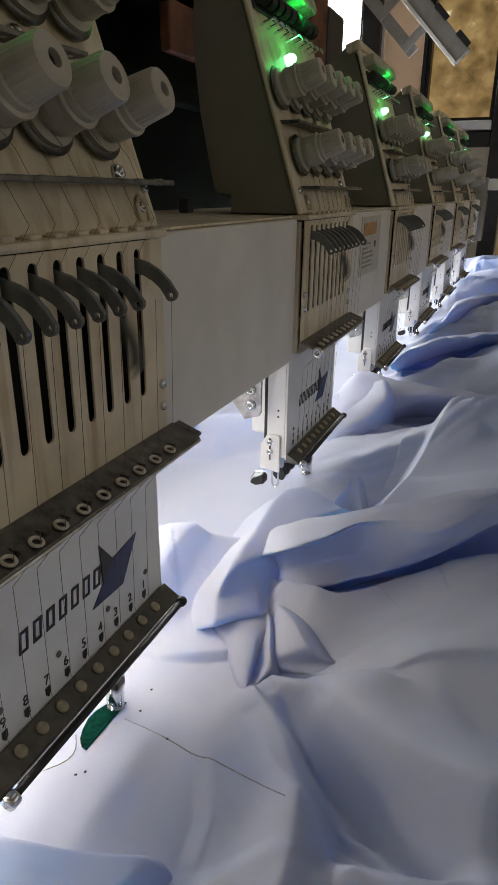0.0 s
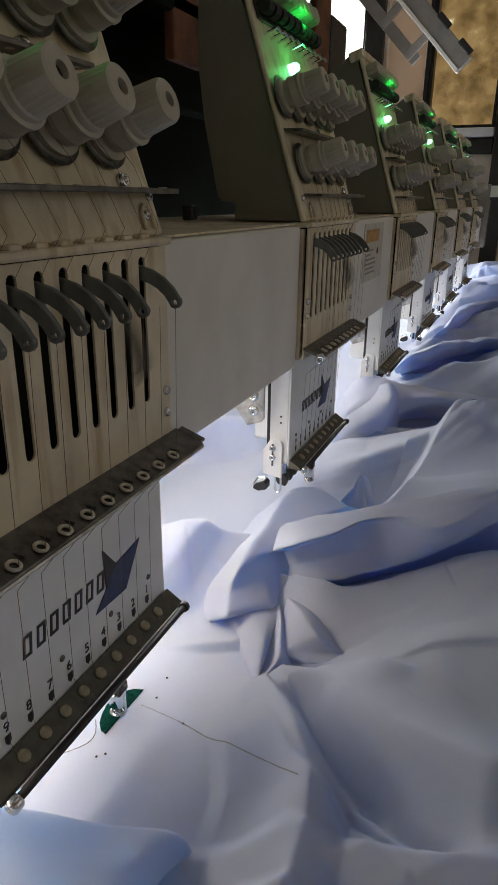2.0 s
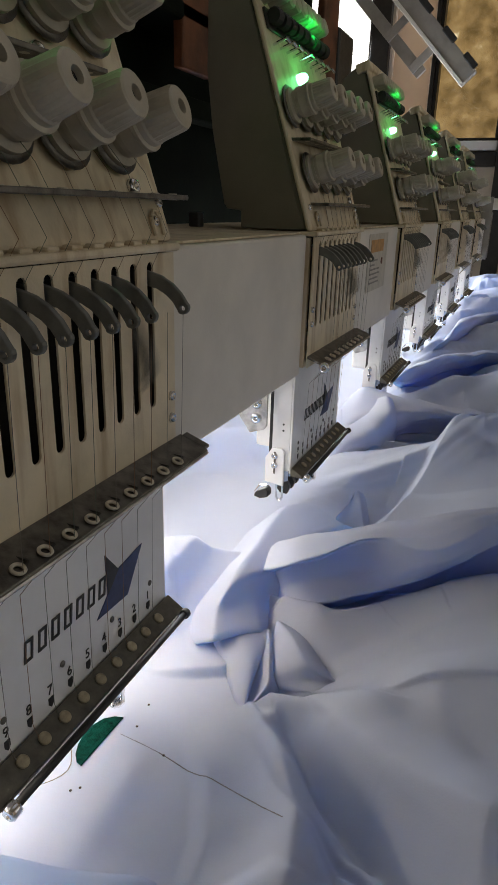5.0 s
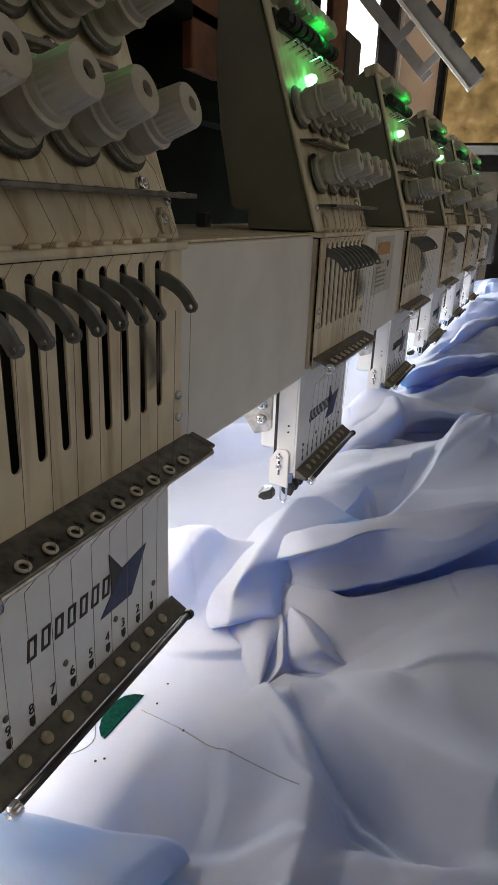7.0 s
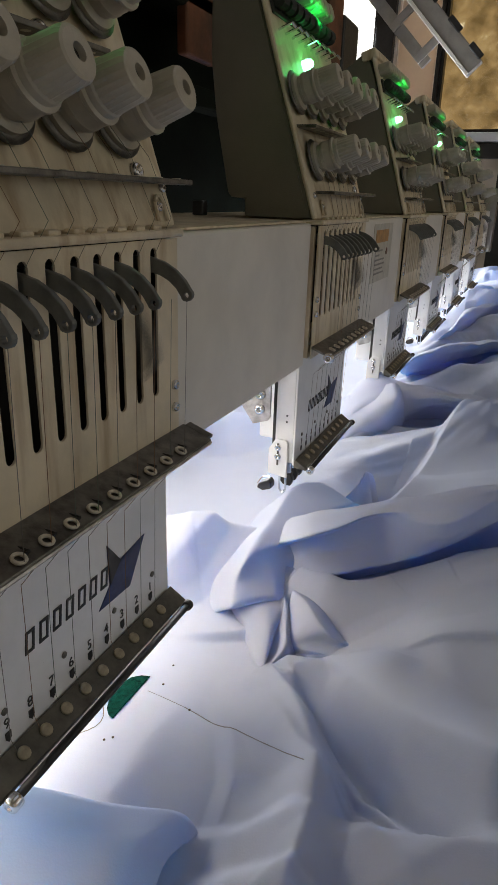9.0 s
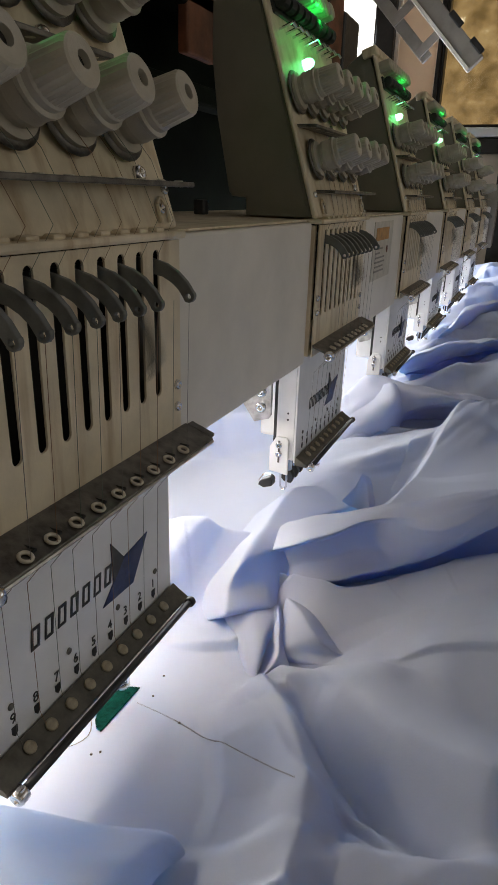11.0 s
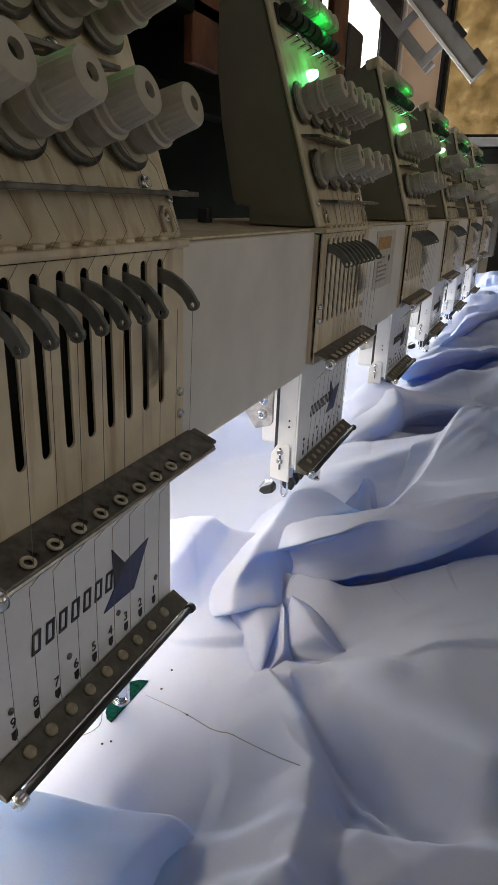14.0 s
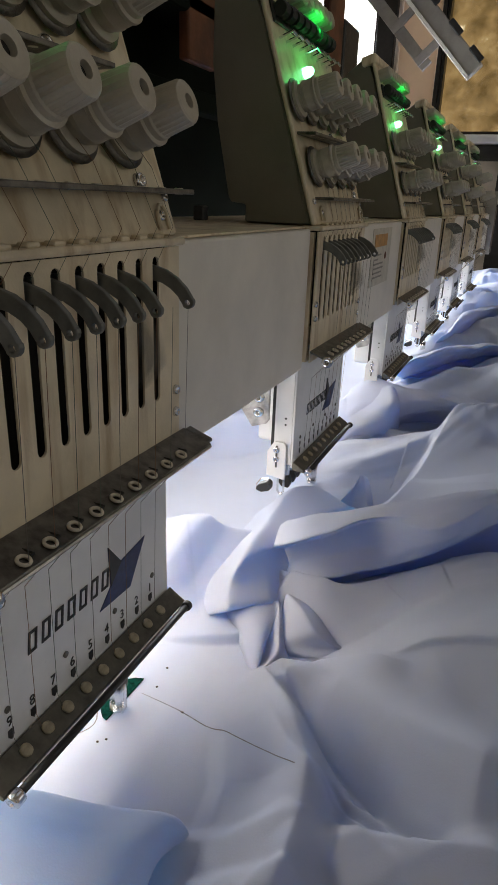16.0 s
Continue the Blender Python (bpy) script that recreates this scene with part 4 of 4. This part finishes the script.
def cloth_height(X, Y):
    # the sheet lies flat under the needles and climbs towards the operator's side
    h = FLAT + 0.040 * smooth(0.075, 0.195, X) * smooth(-0.16, 0.06, Y) - 0.002 * smooth(0.06, 0.2, -Y)
    # hollow under the broad fold, behind the edge of the flat part
    h += fold(X, Y, [(0.034, 0.105, 0.013), (0.056, 0.107, 0.015), (0.085, 0.139, 0.009), (0.123, 0.166, 0.001), (0.158, 0.165, -0.000), (0.26, 0.20, 0.003)], 0.004, 0.035)
    h -= fold(X, Y, [(0.034, 0.131, 0.022), (0.056, 0.133, 0.026), (0.085, 0.165, 0.028), (0.123, 0.192, 0.034), (0.158, 0.191, 0.040), (0.26, 0.225, 0.045)], 0.030, 0.0225, 8.0)
    # pale hump that comes from behind the first head
    h += fold(X, Y, [(-0.15, 0.06, 0.030), (-0.061, 0.088, 0.040), (-0.045, 0.106, 0.040), (-0.020, 0.118, 0.032), (0.004, 0.134, 0.024), (0.016, 0.168, 0.014)], 0.024, 0.034, 2.0)
    h += fold(X, Y, [(-0.045, 0.050, 0.003), (-0.034, 0.080, 0.010), (-0.030, 0.112, 0.006)], 0.012, 0.008)
    h -= fold(X, Y, [(-0.020, 0.052, 0.002), (-0.012, 0.080, 0.007), (-0.008, 0.115, 0.004)], 0.010, 0.010)
    # crease at the foot of the cone
    h -= fold(X, Y, [(0.050, 0.046, 0.004), (0.071, 0.043, 0.005), (0.096, 0.042, 0.002)], 0.003, 0.004)
    h += fold(X, Y, [(0.047, 0.020, 0.001), (0.056, 0.034, 0.005), (0.080, 0.034, 0.006), (0.108, 0.036, 0.003)], 0.004, 0.014)
    # plateau right of the flap
    h += fold(X, Y, [(0.094, 0.014, 0.008), (0.108, 0.032, 0.013), (0.128, 0.056, 0.013), (0.165, 0.072, 0.013), (0.25, 0.09, 0.012)], 0.034, 0.036)
    h += fold(X, Y, [(0.115, 0.036, 0.001), (0.128, 0.085, 0.004), (0.152, 0.150, 0.002)], 0.024, 0.016)
    h += fold(X, Y, [(-0.012, 0.030, 0.002), (0.006, 0.036, 0.005), (0.022, 0.044, 0.006)], 0.016, 0.0030)
    # hump in front of it and the blue hollow beside it
    h += fold(X, Y, [(0.062, 0.008, 0.010), (0.080, -0.018, 0.018), (0.095, -0.042, 0.019), (0.099, -0.066, 0.016), (0.100, -0.10, 0.014)], 0.012, 0.022)
    h -= fold(X, Y, [(0.072, 0.016, 0.009), (0.098, -0.008, 0.018), (0.121, -0.027, 0.019), (0.150, -0.045, 0.016)], 0.011, 0.009)
    h += fold(X, Y, [(0.096, 0.018, 0.008), (0.125, -0.004, 0.014), (0.165, -0.026, 0.020)], 0.022, 0.010)
    # near folds
    h += fold(X, Y, [(0.058, -0.086, 0.003), (0.076, -0.080, 0.005), (0.093, -0.068, 0.004)], 0.006, 0.012)
    h += fold(X, Y, [(0.104, -0.082, 0.005), (0.114, -0.070, 0.009), (0.124, -0.063, 0.010), (0.170, -0.056, 0.010)], 0.008, 0.022)
    h += fold(X, Y, [(0.066, -0.104, 0.003), (0.082, -0.099, 0.006), (0.100, -0.092, 0.004)], 0.005, 0.010)
    # facet behind the broad fold
    h += fold(X, Y, [(0.064, 0.210, 0.006), (0.070, 0.232, 0.014), (0.082, 0.283, 0.023), (0.105, 0.366, 0.026), (0.125, 0.42, 0.012)], 0.012, 0.13)
    h -= fold(X, Y, [(0.108, 0.362, 0.001), (0.128, 0.346, 0.004), (0.150, 0.328, 0.004)], 0.004, 0.010)
    h += fold(X, Y, [(0.006, 0.300, 0.002), (0.030, 0.330, 0.006), (0.060, 0.345, 0.003)], 0.02, 0.012)
    # folds by the following heads
    h += fold(X, Y, [(0.020, 0.385, 0.014), (0.070, 0.398, 0.030), (0.112, 0.378, 0.038), (0.15, 0.375, 0.030), (0.25, 0.38, 0.02)], 0.040, 0.060)
    h += fold(X, Y, [(0.02, 0.60, 0.012), (0.08, 0.64, 0.038), (0.16, 0.66, 0.034)], 0.06, 0.05)
    h += fold(X, Y, [(0.06, 0.74, 0.010), (0.11, 0.76, 0.030), (0.16, 0.75, 0.030)], 0.05, 0.04)
    h += fold(X, Y, [(0.02, 1.00, 0.012), (0.10, 1.06, 0.036), (0.2, 1.10, 0.03)], 0.08, 0.05)
    h += fold(X, Y, [(0.00, 1.26, 0.010), (0.04, 1.40, 0.030), (0.10, 1.52, 0.034), (0.2, 1.6, 0.03)], 0.08, 0.05)
    h += fold(X, Y, [(-0.03, 1.42, 0.010), (0.011, 1.72, 0.026), (0.069, 1.90, 0.034), (0.2, 2.0, 0.03)], 0.14, 0.06)
    h += fold(X, Y, [(-0.10, 2.18, 0.020), (-0.018, 2.30, 0.036), (0.04, 2.42, 0.036), (0.2, 2.46, 0.03)], 0.10, 0.06)
    # folds behind the machine
    h += fold(X, Y, [(-0.19, 0.28, 0.010), (-0.122, 0.325, 0.040), (-0.100, 0.36, 0.034), (-0.080, 0.37, 0.010)], 0.026, 0.018)
    h += fold(X, Y, [(-0.30, 0.1, 0.02), (-0.20, 0.5, 0.03), (-0.22, 0.9, 0.03), (-0.2, 1.5, 0.03)], 0.03, 0.04)
    # pinched creases
    h -= fold(X, Y, [(0.100, -0.036, 0.001), (0.120, -0.046, 0.004), (0.142, -0.056, 0.002)], 0.0020, 0.0020)
    # crisp tucks in the near part
    h += fold(X, Y, [(0.030, -0.004, 0.001), (0.048, -0.024, 0.005), (0.062, -0.052, 0.006), (0.066, -0.078, 0.002)], 0.014, 0.006)
    h += fold(X, Y, [(0.058, -0.006, 0.001), (0.082, -0.034, 0.004), (0.112, -0.056, 0.005), (0.138, -0.070, 0.002)], 0.004, 0.012)
    h -= fold(X, Y, [(0.074, 0.014, 0.001), (0.098, -0.010, 0.004), (0.124, -0.030, 0.003)], 0.0040, 0.0030)
    # lapped creases, steep on the near side
    h += fold(X, Y, [(0.117, 0.044, 0.001), (0.130, 0.049, 0.0035), (0.150, 0.052, 0.0035), (0.185, 0.051, 0.003)], 0.014, 0.0011)
    # many small slack creases away from the stretched strip
    rnd = random.Random(5)
    slack = (1 - smooth(0.12, 0.18, Y) * (1 - smooth(0.36, 0.46, Y))) * smooth(0.035, 0.09, X) * smooth(0.0, 0.02, np.abs(X - 0.0)) + 0.5 * smooth(0.20, 0.30, Y) * smooth(-0.03, 0.02, X)
    small = np.zeros(X.shape)
    for i in range(70):
        x, y = rnd.uniform(0.02, 0.20), -0.12 + 2.3 * rnd.random() ** 1.8
        a, L = rnd.gauss(0.5, 0.7), rnd.uniform(0.025, 0.07) * (1 + 0.8 * max(y, 0))
        size = rnd.uniform(0.0014, 0.0042) * (1 + 1.2 * max(y, 0)) * rnd.choice((1, -1))
        w = rnd.uniform(0.005, 0.013) * (1 + 1.5 * max(y, 0))
        dx, dy = L * math.cos(a), L * math.sin(a)
        bend = rnd.uniform(-0.2, 0.2)
        small += fold(X, Y, [(x - dx, y - dy, 0), (x + bend * dy, y - bend * dx, size), (x + dx, y + dy, 0)], w, w * rnd.uniform(0.4, 1))
    # longer creases among the following heads, steep on the near side
    for i in range(64):
        x, y = rnd.uniform(-0.01, 0.19), 0.27 + 2.0 * rnd.random() ** 1.5
        a, L = rnd.gauss(0.75, 0.35), rnd.uniform(0.04, 0.11) * (0.7 + 0.7 * y)
        size = rnd.uniform(0.006, 0.015) * (0.8 + 0.5 * y)
        w = rnd.uniform(0.014, 0.030) * (0.6 + 0.9 * y)
        dx, dy = L * math.cos(a), L * math.sin(a)
        bend = rnd.uniform(-0.25, 0.25)
        h += smooth(0.30, 0.40, Y) * smooth(-0.035, 0.015, X) * fold(X, Y, [(x - dx, y - dy, 0), (x + bend * dy, y - bend * dx, size), (x + dx, y + dy, size * 0.3)], w, w * rnd.uniform(0.18, 0.4))
    return h + 0.6 * slack * small


def cloth():
    c = thing("embroidery_cloth", pose(0, 0, BASE), "rumpled pale blue cotton cloth moving under the needles", "cloth")

    def steps(marks):
        out = []
        for (a, s), (b, t) in zip(marks, marks[1:]):
            n = max(2, round((b - a) / ((s + t) / 2)))
            out += [a + (b - a) * i / n for i in range(n)]
        return np.array(out + [marks[-1][0]])
    xs = steps([(-0.45, 0.02), (-0.16, 0.006), (-0.05, 0.0014), (0.01, 0.0009), (0.165, 0.0009), (0.22, 0.006), (0.50, 0.02)])
    ys = steps([(-0.40, 0.012), (-0.13, 0.0018), (-0.06, 0.0010), (0.20, 0.0009), (0.34, 0.0018), (0.60, 0.004), (1.2, 0.010), (2.65, 0.022)])
    X, Y = np.meshgrid(xs, ys)
    Z = cloth_height(X, Y)
    Z = np.maximum(Z, -0.0745)
    for k, G in enumerate([np.stack([X, Y, Z], -1)] + draped_folds()):
        ny, nx = G.shape[:2]
        i = np.arange(nx * ny).reshape(ny, nx)
        quads = np.stack([i[:-1, :-1].ravel(), i[:-1, 1:].ravel(), i[1:, 1:].ravel(), i[1:, :-1].ravel()], 1)
        me = bpy.data.meshes.new("cloth_fold" if k else "cloth_sheet")
        me.from_pydata(G.reshape(-1, 3).tolist(), [], quads.tolist())
        me.polygons.foreach_set("use_smooth", [True] * len(me.polygons))
        me.materials.append(COTTON)
        new(me.name.split(".")[0], me).parent = c

    def h(x, y):
        return float(cloth_height(np.array([x]), np.array([y]))[0])


    # dark green half leaf, stitched in satin rows
    rim = [(-0.0088, -0.0080), (-0.0098, -0.0420), (-0.0132, -0.0410), (-0.0165, -0.0375), (-0.0190, -0.0320), (-0.0205, -0.0255), (-0.0200, -0.0190), (-0.0175, -0.0130), (-0.0135, -0.0095)]
    part("embroidered_leaf", prism(rim, "z", FLAT + 0.0002, FLAT + 0.0010, bevel=0.0003), GREEN_THREAD, c, "dark green satin-stitched half leaf")
    # thin seam with a loose thread
    pts = [(-0.0045, -0.0175), (0.0085, -0.0186), (0.0190, -0.0198)]
    part("stitch_line", tube([(x, y, h(x, y) + 0.0001) for x, y in pts], 0.00018, 4), SEAM_CREASE_DARK, c)
    # dark tube along the pressed crease, its shade drawn as colour
    line = [(0.019 + 0.072 * t / 20, -0.0198 - 0.0125 * (t / 20) - 0.0137 * (t / 20) ** 2) for t in range(21)]
    part("crease_line", tube([(x, y, h(x, y) + 0.0001) for x, y in line], 0.00030, 4), SEAM_CREASE_DARK, c)
    loose = [(-0.020 + 0.006 * math.sin(t * 0.5), -0.036 - 0.0035 * t, FLAT + 0.0005) for t in range(8)]
    part("loose_thread", tube(loose, 0.00022, 4), THREADS[0], c)
    for x, y in ((-0.002, 0.0055), (0.022, -0.0205), (0.0005, -0.0100), (-0.006, -0.055), (-0.003, -0.052)):
        part("lint_speck", lathe([(0.0006, 0), (0.0007, 0.0003), (0.0003, 0.0006)], Matrix.Translation((x, y, h(x, y) + 0.0001)), 6), INK, c)
    return c


sheet = cloth()


# ---- overhead arm at the far end ----
def overhead():
    a = thing("thread_stand_arm", pose(0, 2.0, BASE), "grey painted steel arm with black clips", "thread stand")
    p, q = Vector((-0.388, 0, 0.843)), Vector((-0.110, 0, 0.554))
    dirn = (q - p).normalized()
    side = Vector((-dirn.z, 0, dirn.x))
    m = Matrix(((dirn.x, 0, side.x, p.x), (0, 1, 0, 0), (dirn.z, 0, side.z, p.z), (0, 0, 0, 1)))
    L = (q - p).length
    part("channel", merge(None, box(-0.10, L, -0.02, 0.02, -0.028, 0.028, 0.003), m), GREY_ARM, a)
    part("hanger", box(p.x - 0.075, p.x - 0.055, -0.01, 0.01, p.z + 0.05, 2.6999 - BASE), GREY_ARM, a)
    for t in (0.35, 0.62, 0.86):
        part("clip", merge(None, box(L * t, L * t + 0.05, -0.030, -0.0205, 0.022, 0.040, 0.003), m), BLACK, a)
    part("flange", merge(None, box(-0.10, L, -0.024, -0.0205, -0.028, -0.018, 0.001), m), BEAM_PAINT, a, "pale worn flange edge")
    for t in (0.30, 0.60):
        part("stay", merge(None, box(L * t, L * t + 0.025, 0.0205, 0.0295, -0.105, 0.020, 0.002), m), GREY_ARM, a)
    part("cross_bar", merge(None, box(-0.10, L * 0.70, 0.03, 0.05, -0.105, -0.070, 0.002), m), GREY_ARM, a)


overhead()


# ---- what moves ----
def motions():
    # the cloth is carried to and fro along the machine while the filling creeps sideways
    path = [(0.0, 0.0, 0.0), (0.25, 0.0, 11.5), (0.5, 0.0, 20.4), (0.62, 0.0, 22.5), (0.75, 0.0, 20.5), (1.0, -0.1, 12.0), (1.25, -0.2, 3.0), (1.5, -0.3, -4.4),
            (1.65, -0.3, -2.5), (2.0, -0.1, 14.2), (2.3, -0.2, 22.0), (2.5, -0.3, 19.1), (3.0, -0.2, -2.0), (3.15, -0.3, -4.0), (3.5, -0.6, 9.0), (4.0, -0.6, 25.3),
            (4.45, -0.7, 10.0), (4.85, -0.8, -4.5), (5.3, -0.8, 10.0), (5.68, -0.9, 23.0), (6.1, -1.0, 9.0), (6.5, -1.0, -4.5), (7.0, -1.3, 15.5), (7.3, -1.5, 23.5), (7.5, -1.6, 21.5),
            (8.0, -1.5, 2.6), (8.17, -1.6, -1.0), (8.5, -1.8, 8.0), (9.0, -2.1, 23.4), (9.4, -2.1, 10.0), (9.8, -2.1, -4.5), (10.2, -2.1, 10.0), (10.6, -2.1, 23.0), (11.0, -2.1, 10.0),
            (11.4, -2.1, -5.5), (11.5, -2.1, -4.9), (12.0, -2.2, 6.3), (12.5, -2.5, 23.0), (13.0, -2.5, 4.1), (13.25, -2.6, -2.0), (13.5, -2.6, 3.4), (14.0, -2.8, 20.5),
            (14.15, -2.8, 22.5), (14.5, -2.9, 14.3), (15.0, -2.9, -4.8), (15.5, -3.0, 11.1), (15.85, -3.3, 21.0), (16.0, -3.4, 20.1)]
    walk(sheet, [(t, pose(x / 1000, y / 1000, BASE)) for t, x, y in path])
    # how high the working foot stands at each half second: 0 on the cloth, 1 out of sight
    lift = [(0.0, 0.0), (0.2, 1), (0.35, 0), (0.5, 0.9), (0.7, 0), (0.9, 1), (1.0, 0.55), (1.1, 0), (1.3, 1), (1.5, 0.0), (1.7, 1), (2.0, 0.0), (2.2, 1), (2.5, 0.75), (2.7, 0.1), (3.0, 0.7), (3.2, 1), (3.5, 0.0),
            (3.8, 1), (4.0, 0.9), (4.3, 0.1), (4.6, 1), (4.9, 0.1), (5.2, 1), (5.5, 0.1), (5.8, 1), (6.1, 0.1), (6.5, 0.45), (6.8, 0.1), (7.0, 1), (7.2, 0.6), (7.5, 0.0), (7.8, 1), (8.0, 0.6), (8.2, 0.1),
            (8.5, 0.75), (8.7, 0.1), (9.0, 1), (9.3, 0.1), (9.6, 1), (9.9, 0.1), (10.2, 1), (10.5, 0.1), (10.8, 1), (11.1, 0.2), (11.5, 0.3), (11.7, 1), (12.0, 0.2), (12.25, 0.1), (12.5, 1), (12.8, 0.6),
            (13.0, 0.2), (13.2, 1), (13.5, 0.4), (13.8, 1), (14.0, 0.2), (14.2, 0.1), (14.5, 1), (14.8, 0.3), (15.0, 0.3), (15.2, 1), (15.5, 0.3), (15.8, 1), (16.0, 0.05)]
    bars, levers = [], []
    for hd in heads:
        for o in hd.children:
            if o.name.startswith("needle_bar_moving"):
                bars.append(o)
            if o.name.startswith("take_up_lever_moving"):
                levers.append(o)
    for o in bars:
        walk(o, [(t, pose(-0.0128, -NEEDLE, -0.0600 + 0.034 * v)) for t, v in lift])
    # the working lever beats ten times a second
    beat = [38, 56, 4]
    for o in levers:
        walk(o, [(i / 30, pose(LEVER_PIVOT[0], -0.0066 - NEEDLE, LEVER_PIVOT[1], 0, beat[i % 3], 0)) for i in range(481)])


motions()
